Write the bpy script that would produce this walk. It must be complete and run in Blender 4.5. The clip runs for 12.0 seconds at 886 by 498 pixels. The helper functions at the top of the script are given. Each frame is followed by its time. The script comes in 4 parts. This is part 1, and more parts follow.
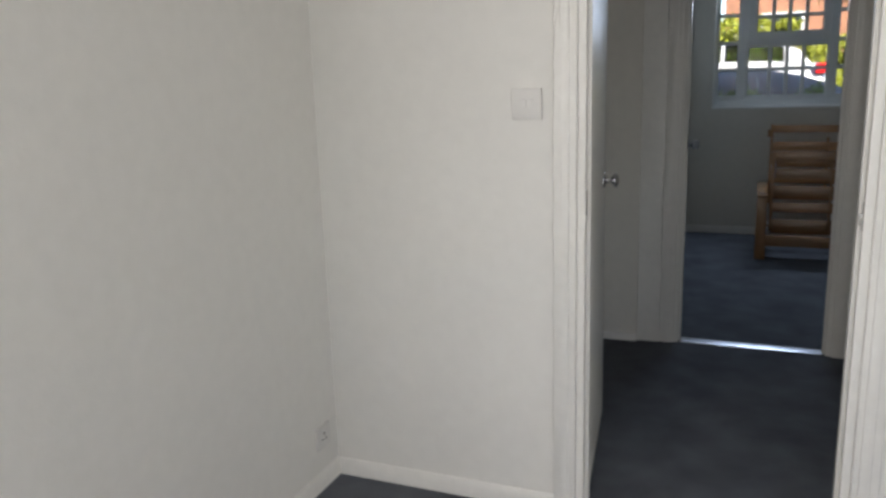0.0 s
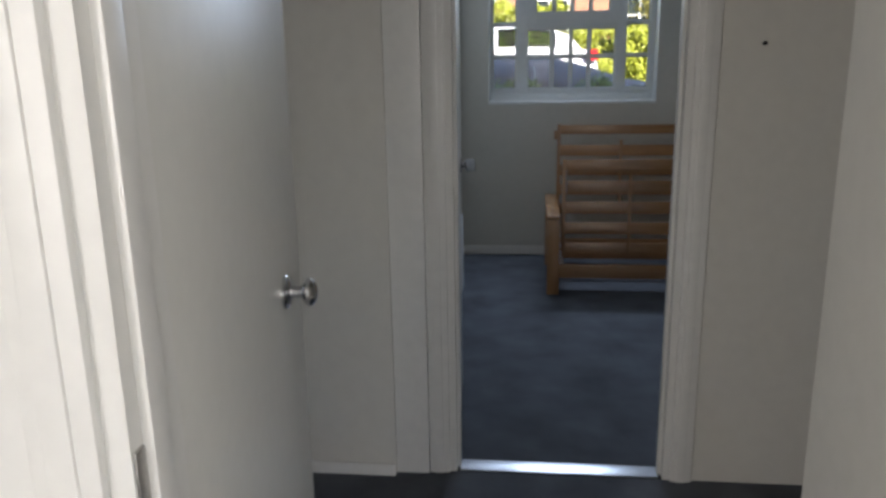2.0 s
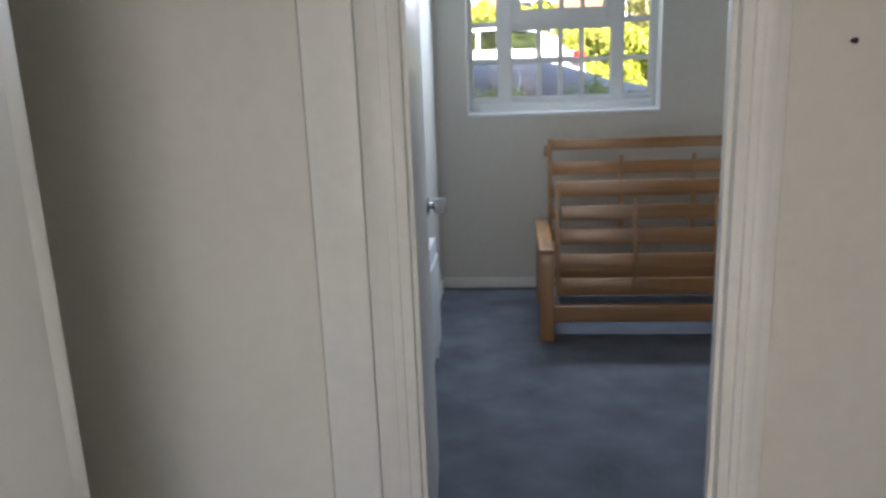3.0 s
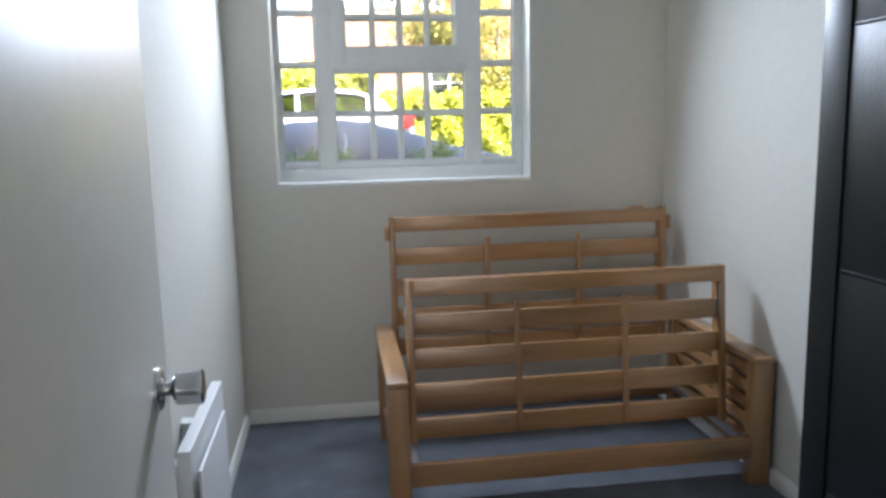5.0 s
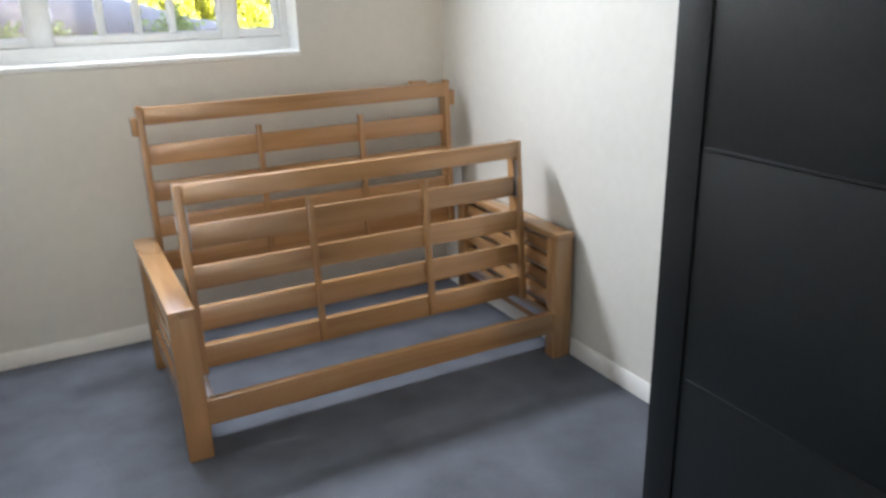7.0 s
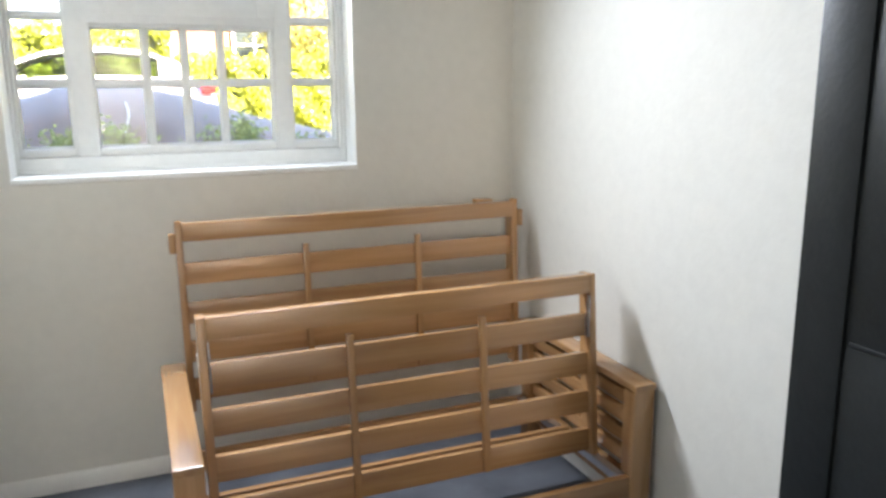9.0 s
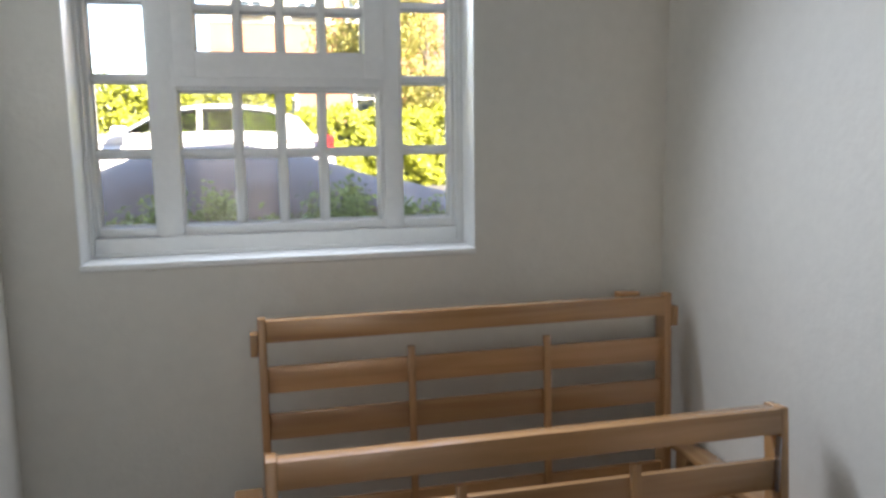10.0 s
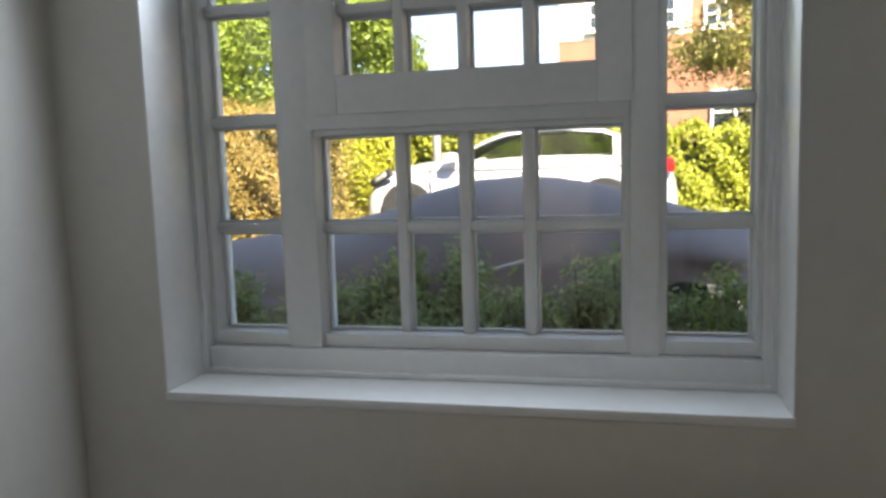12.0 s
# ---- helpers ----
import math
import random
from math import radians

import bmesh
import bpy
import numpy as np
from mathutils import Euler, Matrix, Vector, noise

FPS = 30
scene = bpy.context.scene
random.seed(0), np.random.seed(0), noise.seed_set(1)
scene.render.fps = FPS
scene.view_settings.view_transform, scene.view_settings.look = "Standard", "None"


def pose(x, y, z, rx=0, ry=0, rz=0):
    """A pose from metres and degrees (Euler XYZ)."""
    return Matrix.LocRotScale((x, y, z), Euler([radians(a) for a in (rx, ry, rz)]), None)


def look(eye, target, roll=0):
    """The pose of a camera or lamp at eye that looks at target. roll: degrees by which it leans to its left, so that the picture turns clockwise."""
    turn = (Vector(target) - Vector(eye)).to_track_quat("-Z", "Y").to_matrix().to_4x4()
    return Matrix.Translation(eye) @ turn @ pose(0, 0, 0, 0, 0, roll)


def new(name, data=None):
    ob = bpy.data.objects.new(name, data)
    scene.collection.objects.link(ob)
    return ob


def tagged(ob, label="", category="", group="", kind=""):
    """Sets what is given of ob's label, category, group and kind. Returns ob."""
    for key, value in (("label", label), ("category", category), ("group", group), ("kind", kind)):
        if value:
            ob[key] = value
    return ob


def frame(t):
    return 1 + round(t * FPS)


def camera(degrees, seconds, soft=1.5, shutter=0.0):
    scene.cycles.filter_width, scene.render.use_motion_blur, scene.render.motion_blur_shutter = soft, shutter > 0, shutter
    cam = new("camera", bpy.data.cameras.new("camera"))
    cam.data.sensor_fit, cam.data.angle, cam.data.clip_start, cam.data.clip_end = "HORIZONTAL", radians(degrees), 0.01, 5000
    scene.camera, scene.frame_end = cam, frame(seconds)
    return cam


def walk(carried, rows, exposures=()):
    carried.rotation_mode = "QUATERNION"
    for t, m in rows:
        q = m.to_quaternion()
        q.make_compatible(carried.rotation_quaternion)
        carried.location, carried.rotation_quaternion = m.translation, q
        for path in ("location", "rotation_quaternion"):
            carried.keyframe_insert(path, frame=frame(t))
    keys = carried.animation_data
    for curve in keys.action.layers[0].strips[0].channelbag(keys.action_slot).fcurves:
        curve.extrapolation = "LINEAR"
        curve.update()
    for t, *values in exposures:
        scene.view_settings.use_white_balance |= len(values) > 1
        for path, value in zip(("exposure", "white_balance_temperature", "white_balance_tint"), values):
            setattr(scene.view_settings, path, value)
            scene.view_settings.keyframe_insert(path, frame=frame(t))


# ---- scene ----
cam = camera(60.7, 12.0, soft=3.0)
PATH = [
    (0, (0.321, -4.076, 1.405), (-0.428, -2.272, 0.976), -1.9),
    (0.5, (0.273, -3.653, 1.431), (-0.202, -1.766, 0.971), -1.8),
    (1, (0.249, -3.238, 1.423), (-0.173, -1.333, 0.984), -2.2),
    (1.5, (0.236, -2.829, 1.427), (-0.098, -0.916, 0.949), -0.8),
    (2, (0.222, -2.445, 1.428), (0.007, -0.517, 0.94), -1.0),
    (2.5, (0.242, -2.088, 1.453), (0.022, -0.159, 0.972), -1.9),
    (2.7, (0.239, -1.933, 1.454), (0.020, 0.001, 0.971), -2.1),
    (4.3, (0.174, -0.827, 1.36), (0.31, 1.126, 0.952), -1.8),
    (4.5, (0.229, -0.728, 1.366), (0.396, 1.228, 0.984), -2.2),
    (5, (0.219, -0.412, 1.363), (0.489, 1.543, 1.042), -1.3),
    (5.5, (0.197, -0.222, 1.372), (0.611, 1.707, 1.044), -0.9),
    (6, (0.145, -0.146, 1.38), (0.836, 1.685, 0.973), -2.0),
    (6.5, (0.115, -0.096, 1.375), (0.968, 1.63, 0.832), -2.2),
    (6.7, (0.122, -0.065, 1.353), (1.007, 1.617, 0.73), -1.6),
    (8.3, (0.285, -0.002, 1.346), (1.047, 1.717, 0.667), -0.5),
    (8.5, (0.301, 0.042, 1.343), (1.054, 1.803, 0.766), -0.6),
    (9, (0.342, 0.257, 1.401), (1.073, 2.072, 0.986), -0.5),
    (9.5, (0.387, 0.492, 1.449), (1.034, 2.353, 1.103), -0.1),
    (10, (0.472, 0.761, 1.465), (0.927, 2.687, 1.178), -0.7),
    (10.5, (0.533, 1.026, 1.503), (0.875, 2.98, 1.248), -1.6),
    (11, (0.641, 1.297, 1.529), (0.82, 3.276, 1.302), -2.7),
    (11.5, (0.733, 1.56, 1.548), (0.622, 3.542, 1.306), -2.3),
    (12, (0.848, 1.762, 1.557), (0.386, 3.695, 1.332), -1.9),
]
walk(cam, [(t, look(eye, target, roll)) for t, eye, target, roll in PATH],
     [(0, 2.4, 6500, 14), (1.0, 2.6, 6450, 13), (1.5, 2.65, 6500, 14), (2.0, 3.0, 6550, 15), (2.6, 3.75, 6650, 16), (4.3, 4.15, 6900, 16), (5.5, 4.45, 6900, 16), (6.5, 4.85, 7250, 18),
      (8.4, 5.5, 8500, 17), (9.0, 5.1, 7650, 17), (9.5, 4.5, 7400, 18), (10.5, 3.9, 7400, 19), (11.3, 3.6, 7400, 18), (12, 3.05, 7400, 17)])

# ---- world, sun, large lights ----
world = bpy.data.worlds.new("sky")
scene.world = world
world.use_nodes = True
_wn = world.node_tree.nodes
_sky = _wn.new("ShaderNodeTexSky")
_sky.sky_type = 'NISHITA'
_sky.sun_disc = False
_sky.sun_elevation = radians(41.1)
_sky.sun_rotation = radians(146.3)
_sky.air_density = 0.85
_sky.dust_density = 0.1
_wn["Background"].inputs["Strength"].default_value = 0.058
world.node_tree.links.new(_sky.outputs[0], _wn["Background"].inputs["Color"])

sun = new("sun", bpy.data.lights.new("sun", "SUN"))
sun.data.energy = 2.7
sun.data.angle = radians(0.5)
sun.data.color = (1.0, 0.95, 0.86)
sun.matrix_world = look((3.5, -5.25, 5.5), (0, 0, 0))


def window_light(name, at, target, w, h, watts, colour, spread=180):
    lamp = new(name, bpy.data.lights.new(name, "AREA"))
    lamp.data.shape = 'RECTANGLE'
    lamp.data.size, lamp.data.size_y = w, h
    lamp.data.energy, lamp.data.color = watts, colour
    lamp.data.spread = radians(spread)
    lamp.matrix_world = look(at, target)
    return lamp


# added lamps in two assumed, unseen windows of the room where the walk begins
window_light("side_fill_lamp", (-1.067, -4.75, 1.5), (3.0, -4.75, 1.5), 1.3, 1.2, 10.5, (1.0, 0.97, 0.92))
window_light("rear_fill_lamp", (2.05, -6.39, 1.5), (2.05, 0, 1.5), 1.4, 1.2, 6.5, (0.97, 0.98, 1.0))

# added strip lamp under the bedroom window's head, topping up the weak sky light
window_light("bedroom_window_sky_fill", (0.54, 3.12, 2.085), (0.54, 2.12, 1.43), 1.1, 0.16, 2.0, (0.63, 0.79, 1.0), 134)


# ---- materials ----
def mat(name, colour, rough=0.5, metal=0.0, var=0.12, scale=6.0, fine=60.0, bump=0.0, bump_scale=200.0, island=False,
        objrand=0.0, spec=0.5, coat=0.0, stain=None):
    m = bpy.data.materials.new(name)
    m.use_nodes = True
    n, l = m.node_tree.nodes, m.node_tree.links
    b = n["Principled BSDF"]
    b.inputs["Roughness"].default_value = rough
    b.inputs["Metallic"].default_value = metal
    b.inputs["Specular IOR Level"].default_value = spec
    b.inputs["Coat Weight"].default_value = coat
    tc = n.new("ShaderNodeTexCoord")
    a = n.new("ShaderNodeTexNoise")
    a.inputs["Scale"].default_value = scale
    a.inputs["Detail"].default_value = 4
    f = n.new("ShaderNodeTexNoise")
    f.inputs["Scale"].default_value = fine
    f.inputs["Detail"].default_value = 3
    for t in (a, f):
        l.new(tc.outputs["Object"], t.inputs["Vector"])
    add = n.new("ShaderNodeMath")
    add.operation = 'ADD'
    l.new(a.outputs["Fac"], add.inputs[0])
    l.new(f.outputs["Fac"], add.inputs[1])
    fac = add.outputs[0]
    if island or objrand:
        if island:
            g = n.new("ShaderNodeNewGeometry")
            src = g.outputs["Random Per Island"]
        else:
            g = n.new("ShaderNodeObjectInfo")
            src = g.outputs["Random"]
        mix = n.new("ShaderNodeMath")
        mix.operation = 'ADD'
        l.new(fac, mix.inputs[0])
        l.new(src, mix.inputs[1])
        fac = mix.outputs[0]
        lo, hi = 0.6, 1.9
    else:
        lo, hi = 0.6, 1.4
    mr = n.new("ShaderNodeMapRange")
    mr.inputs["From Min"].default_value, mr.inputs["From Max"].default_value = lo, hi
    l.new(fac, mr.inputs["Value"])
    ramp = n.new("ShaderNodeMix")
    ramp.data_type = 'RGBA'
    l.new(mr.outputs["Result"], ramp.inputs["Factor"])
    dark = [c * (1 - var) for c in colour]
    light = [min(1, c * (1 + var)) for c in colour] if stain is None else list(stain)
    ramp.inputs["A"].default_value = (*dark, 1)
    ramp.inputs["B"].default_value = (*light, 1)
    l.new(ramp.outputs["Result"], b.inputs["Base Color"])
    rr = n.new("ShaderNodeMapRange")
    rr.inputs["To Min"].default_value, rr.inputs["To Max"].default_value = max(0.02, rough * 0.8), min(1, rough * 1.2)
    l.new(a.outputs["Fac"], rr.inputs["Value"])
    l.new(rr.outputs["Result"], b.inputs["Roughness"])
    if bump:
        bt = n.new("ShaderNodeTexNoise")
        bt.inputs["Scale"].default_value = bump_scale
        bt.inputs["Detail"].default_value = 4
        l.new(tc.outputs["Object"], bt.inputs["Vector"])
        bn = n.new("ShaderNodeBump")
        bn.inputs["Strength"].default_value = bump
        bn.inputs["Distance"].default_value = 0.004
        l.new(bt.outputs["Fac"], bn.inputs["Height"])
        l.new(bn.outputs["Normal"], b.inputs["Normal"])
    return m


def wood_mat(name, colour, dark, rough=0.38):
    """Pine with the grain along x, y or z by stretched noise, varied piece by piece."""
    m = mat(name, colour, rough, 0, 0.1, 2, 30, 0.08, 90)
    n, l = m.node_tree.nodes, m.node_tree.links
    b = n["Principled BSDF"]
    b.inputs["Coat Weight"].default_value = 0.7
    b.inputs["Coat Roughness"].default_value = 0.2
    tc = n["Texture Coordinate"]
    mp = n.new("ShaderNodeMapping")
    mp.inputs["Scale"].default_value = (1.6, 26, 26)
    info = n.new("ShaderNodeObjectInfo")
    off = n.new("ShaderNodeVectorMath")
    off.operation = 'ADD'
    sc = n.new("ShaderNodeMath")
    sc.operation = 'MULTIPLY'
    sc.inputs[1].default_value = 9.0
    l.new(info.outputs["Random"], sc.inputs[0])
    l.new(tc.outputs["Object"], off.inputs[0])
    l.new(sc.outputs[0], off.inputs[1])
    l.new(off.outputs[0], mp.inputs["Vector"])
    w = n.new("ShaderNodeTexNoise")
    w.inputs["Scale"].default_value = 1.0
    w.inputs["Detail"].default_value = 5
    w.inputs["Distortion"].default_value = 0.6
    l.new(mp.outputs[0], w.inputs["Vector"])
    mr = n.new("ShaderNodeMapRange")
    mr.inputs["From Min"].default_value, mr.inputs["From Max"].default_value = 0.32, 0.68
    l.new(w.outputs["Fac"], mr.inputs["Value"])
    mx = n.new("ShaderNodeMix")
    mx.data_type = 'RGBA'
    l.new(mr.outputs["Result"], mx.inputs["Factor"])
    mx.inputs["A"].default_value = (*dark, 1)
    mx.inputs["B"].default_value = (*colour, 1)
    hs = n.new("ShaderNodeHueSaturation")
    vr = n.new("ShaderNodeMapRange")
    vr.inputs["To Min"].default_value, vr.inputs["To Max"].default_value = 0.86, 1.12
    l.new(info.outputs["Random"], vr.inputs["Value"])
    l.new(vr.outputs["Result"], hs.inputs["Value"])
    l.new(mx.outputs["Result"], hs.inputs["Color"])
    l.new(hs.outputs["Color"], b.inputs["Base Color"])
    return m


def glass_mat(name, tint=(0.97, 0.985, 0.98), gloss=0.03):
    m = bpy.data.materials.new(name)
    m.use_nodes = True
    n, l = m.node_tree.nodes, m.node_tree.links
    n.remove(n["Principled BSDF"])
    tr = n.new("ShaderNodeBsdfTransparent")
    tr.inputs["Color"].default_value = (*tint, 1)
    gl = n.new("ShaderNodeBsdfGlossy")
    gl.inputs["Roughness"].default_value = gloss
    fr = n.new("ShaderNodeFresnel")
    fr.inputs["IOR"].default_value = 1.45
    mx = n.new("ShaderNodeMixShader")
    l.new(fr.outputs[0], mx.inputs[0])
    l.new(tr.outputs[0], mx.inputs[1])
    l.new(gl.outputs[0], mx.inputs[2])
    l.new(mx.outputs[0], n["Material Output"].inputs["Surface"])
    return m


def leaf_mat(name, colour, var=0.45, through_light=0.35):
    m = mat(name, colour, 0.45, 0, var, 1.2, 9, island=True)
    n, l = m.node_tree.nodes, m.node_tree.links
    b = n["Principled BSDF"]
    td = n.new("ShaderNodeBsdfTranslucent")
    mx = n.new("ShaderNodeMixShader")
    mx.inputs[0].default_value = through_light
    for k in n:
        if k.bl_idname == "ShaderNodeMix":
            l.new(k.outputs["Result"], td.inputs["Color"])
    l.new(b.outputs[0], mx.inputs[1])
    l.new(td.outputs[0], mx.inputs[2])
    l.new(mx.outputs[0], n["Material Output"].inputs["Surface"])
    return m


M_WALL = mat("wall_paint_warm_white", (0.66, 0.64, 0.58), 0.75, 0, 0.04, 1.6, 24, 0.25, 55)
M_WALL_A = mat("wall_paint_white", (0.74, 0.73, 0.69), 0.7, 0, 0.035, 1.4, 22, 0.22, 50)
M_CEIL = mat("ceiling_paint", (0.8, 0.79, 0.76), 0.85, 0, 0.03, 2, 30, 0.2, 80)
M_GLOSS = mat("white_gloss_paint", (0.74, 0.73, 0.69), 0.36, 0, 0.05, 2.5, 30, 0.1, 14, spec=0.5)
M_DOOR = mat("door_gloss_paint", (0.72, 0.71, 0.66), 0.4, 0, 0.035, 2.0, 30, 0.05, 9, spec=0.5)
M_FRAME = mat("window_frame_paint", (0.78, 0.79, 0.77), 0.37, 0, 0.05, 4, 40, 0.08, 40)
M_CARPET = mat("slate_blue_carpet", (0.115, 0.124, 0.142), 0.95, 0, 0.5, 4.5, 240, 0.9, 380, spec=0.15)
M_CHROME = mat("chrome", (0.62, 0.62, 0.63), 0.14, 1.0, 0.08, 20, 90)
M_STEEL = mat("dull_steel", (0.42, 0.41, 0.39), 0.42, 1.0, 0.2, 30, 120, 0.1, 90)
M_ALU = mat("aluminium_strip", (0.66, 0.68, 0.72), 0.32, 1.0, 0.1, 12, 90, 0.1, 60)
M_PINE = wood_mat("honey_pine", (0.46, 0.25, 0.112), (0.33, 0.165, 0.068), 0.25)
M_BLACK = mat("black_brown_veneer", (0.0075, 0.0095, 0.0105), 0.4, 0, 0.3, 3, 60, 0.12, 120, spec=0.3)
M_PLASTIC = mat("white_plastic", (0.66, 0.65, 0.62), 0.35, 0, 0.03, 9, 60)
M_RAD = mat("radiator_enamel", (0.72, 0.73, 0.73), 0.36, 0, 0.03, 6, 40)
M_GLASS = glass_mat("window_glass")
M_TINT = glass_mat("tinted_car_glass", (0.62, 0.68, 0.66), 0.05)
M_DARK = mat("dark_gap", (0.02, 0.02, 0.02), 0.8)
# outdoors
M_GROUND = mat("weathered_tarmac", (0.075, 0.072, 0.068), 0.9, 0, 0.3, 0.8, 30, 0.6, 60)
M_BRICK_R = mat("red_brick", (0.33, 0.155, 0.09), 0.85, 0, 0.3, 3, 18, 0.3, 30)
M_RENDER = mat("cream_render", (0.72, 0.66, 0.52), 0.85, 0, 0.08, 1, 12, 0.2, 40)
M_ROOF = mat("brown_roof_tile", (0.13, 0.075, 0.055), 0.8, 0, 0.3, 2, 14, 0.4, 9)
M_COVER = mat("grey_car_cover_cloth", (0.25, 0.21, 0.185), 0.7, 0, 0.16, 1.2, 24, 0.35, 16)
M_COVER_PALE = mat("pale_strap", (0.62, 0.6, 0.55), 0.6, 0, 0.1, 8, 40)
M_CARWHITE = mat("white_car_paint", (0.53, 0.535, 0.54), 0.22, 0, 0.02, 2, 20, coat=0.6)
M_CARGLASS = mat("dark_car_glass", (0.03, 0.04, 0.04), 0.06, 0, 0.1, 2, 20, spec=0.8)
M_TYRE = mat("tyre_rubber", (0.02, 0.02, 0.02), 0.8, 0, 0.2, 8, 50)
M_ALLOY = mat("silver_wheel_trim", (0.5, 0.5, 0.51), 0.35, 0.8, 0.1, 8, 40)
M_RED = mat("red_lamp_lens", (0.6, 0.02, 0.02), 0.15, 0, 0.15, 9, 50)
M_LAMPCLEAR = mat("clear_headlamp_lens", (0.6, 0.62, 0.64), 0.1, 0.4, 0.1, 9, 50)
M_BARK = mat("bark", (0.11, 0.085, 0.065), 0.9, 0, 0.3, 6, 40, 0.6, 30)
M_LEAF_HEDGE = leaf_mat("yellow_green_hedge_leaf", (0.28, 0.30, 0.03))
M_POST = mat("weathered_grey_post", (0.2, 0.2, 0.19), 0.7, 0, 0.2, 3, 40, 0.2, 30)
M_LEAF_LIME = leaf_mat("lime_bush_leaf", (0.36, 0.36, 0.03))
M_LEAF_GOLD = leaf_mat("golden_conifer_leaf", (0.30, 0.22, 0.06))
M_LEAF_TREE = leaf_mat("bright_tree_leaf", (0.19, 0.25, 0.035))
M_LEAF_SHRUB = leaf_mat("dark_juniper_leaf", (0.3, 0.35, 0.13))
M_LEAF_FAR = leaf_mat("brown_green_leaf", (0.25, 0.23, 0.06))
# near-black colour stands in for the shade deep inside a hedge
M_HEDGE_CORE = mat("hedge_inner_shade", (0.03, 0.04, 0.01), 0.9, 0, 0.3, 4, 20)
M_WINWHITE = mat("white_upvc", (0.8, 0.8, 0.79), 0.4, 0, 0.03, 5, 30)


# ---- mesh helpers ----
def finish(bm, name):
    me = bpy.data.meshes.new(name)
    bmesh.ops.recalc_face_normals(bm, faces=bm.faces)
    bm.to_mesh(me)
    bm.free()
    return me


def smooth(me, angle=35):
    bm = bmesh.new()
    bm.from_mesh(me)
    for f in bm.faces:
        f.smooth = True
    for e in bm.edges:
        if len(e.link_faces) == 2 and e.calc_face_angle(0) > radians(angle):
            e.smooth = False
    bm.to_mesh(me)
    bm.free()
    return me


def add_box(bm, x0, x1, y0, y1, z0, z1, bevel=0.0, seg=2, m=None):
    r = bmesh.ops.create_cube(bm, size=1)
    vs = r["verts"]
    for v in vs:
        v.co = Vector((x0 + (v.co.x + 0.5) * (x1 - x0), y0 + (v.co.y + 0.5) * (y1 - y0), z0 + (v.co.z + 0.5) * (z1 - z0)))
        if m is not None:
            v.co = m @ v.co
    if bevel:
        es = {e for v in vs for e in v.link_edges}
        bmesh.ops.bevel(bm, geom=list(es), offset=bevel, segments=seg, affect='EDGES', profile=0.6)


def box(*a, bevel=0.0, seg=2, m=None):
    bm = bmesh.new()
    add_box(bm, *a, bevel=bevel, seg=seg, m=m)
    return bm


def boxes(lst, bevel=0.0, m=None):
    bm = bmesh.new()
    for b in lst:
        add_box(bm, *b, bevel=bevel, m=m)
    return bm


def lathe(profile, seg=28, m=None):
    """A turned solid round z from (radius, height) pairs."""
    bm = bmesh.new()
    rings = []
    for r, z in profile:
        if r < 1e-5:
            rings.append([bm.verts.new((0, 0, z))])
        else:
            rings.append([bm.verts.new((r * math.cos(2 * math.pi * i / seg), r * math.sin(2 * math.pi * i / seg), z)) for i in range(seg)])
    for a, b in zip(rings, rings[1:]):
        for i in range(seg):
            j = (i + 1) % seg
            if len(a) == 1 and len(b) == 1:
                continue
            if len(a) == 1:
                bm.faces.new((a[0], b[j], b[i]))
            elif len(b) == 1:
                bm.faces.new((a[i], a[j], b[0]))
            else:
                bm.faces.new((a[i], a[j], b[j], b[i]))
    if m is not None:
        bmesh.ops.transform(bm, matrix=m, verts=bm.verts)
    return bm


def thing(name, at=(0, 0, 0), label="", category="", group="", kind=""):
    ob = new(name)
    ob.empty_display_size = 0.1
    ob.matrix_world = Matrix.Translation(at) if not isinstance(at, Matrix) else at
    return tagged(ob, label, category, group, kind)


def part(name, bm, material, parent=None, label="", round_edges=True):
    me = finish(bm, name) if not isinstance(bm, bpy.types.Mesh) else bm
    if round_edges:
        smooth(me)
    if not me.materials:
        me.materials.append(material)
    ob = new(name, me)
    if parent is not None:
        ob.parent = parent
    if label:
        ob["label"] = label
    return ob


def setting(name, bm, material, label, category):
    ob = part(name, bm, material, None)
    return tagged(ob, label, category, kind="structure")


def prism(xy, z0, z1):
    bm = bmesh.new()
    lo = [bm.verts.new((x, y, z0)) for x, y in xy]
    hi = [bm.verts.new((x, y, z1)) for x, y in xy]
    bm.faces.new(lo)
    bm.faces.new(hi)
    k = len(xy)
    for i in range(k):
        bm.faces.new((lo[i], lo[(i + 1) % k], hi[(i + 1) % k], hi[i]))
    return bm


# ---- the shell ----
CEIL = 2.36
WY, WYO = 3.072, 3.36          # window wall, inner and outer face
WX0, WX1, WZ0, WZ1 = -0.045, 1.124, 1.12, 2.17
HB0, HB1 = -0.03, 0.07            # door wall between hall and bedroom
AB0, AB1 = -1.843, -1.743      # door wall between first room and hall
DBX0, DBX1 = -0.01, 0.702        # bedroom doorway
DAX0, DAX1 = -0.14, 0.597      # first room's doorway
DOOR_H = 2.02


def left_x(y):
    return -0.247 + 0.002 * (WY - y)


def right_x(y):
    return 1.786 + 0.014 * (WY - y)


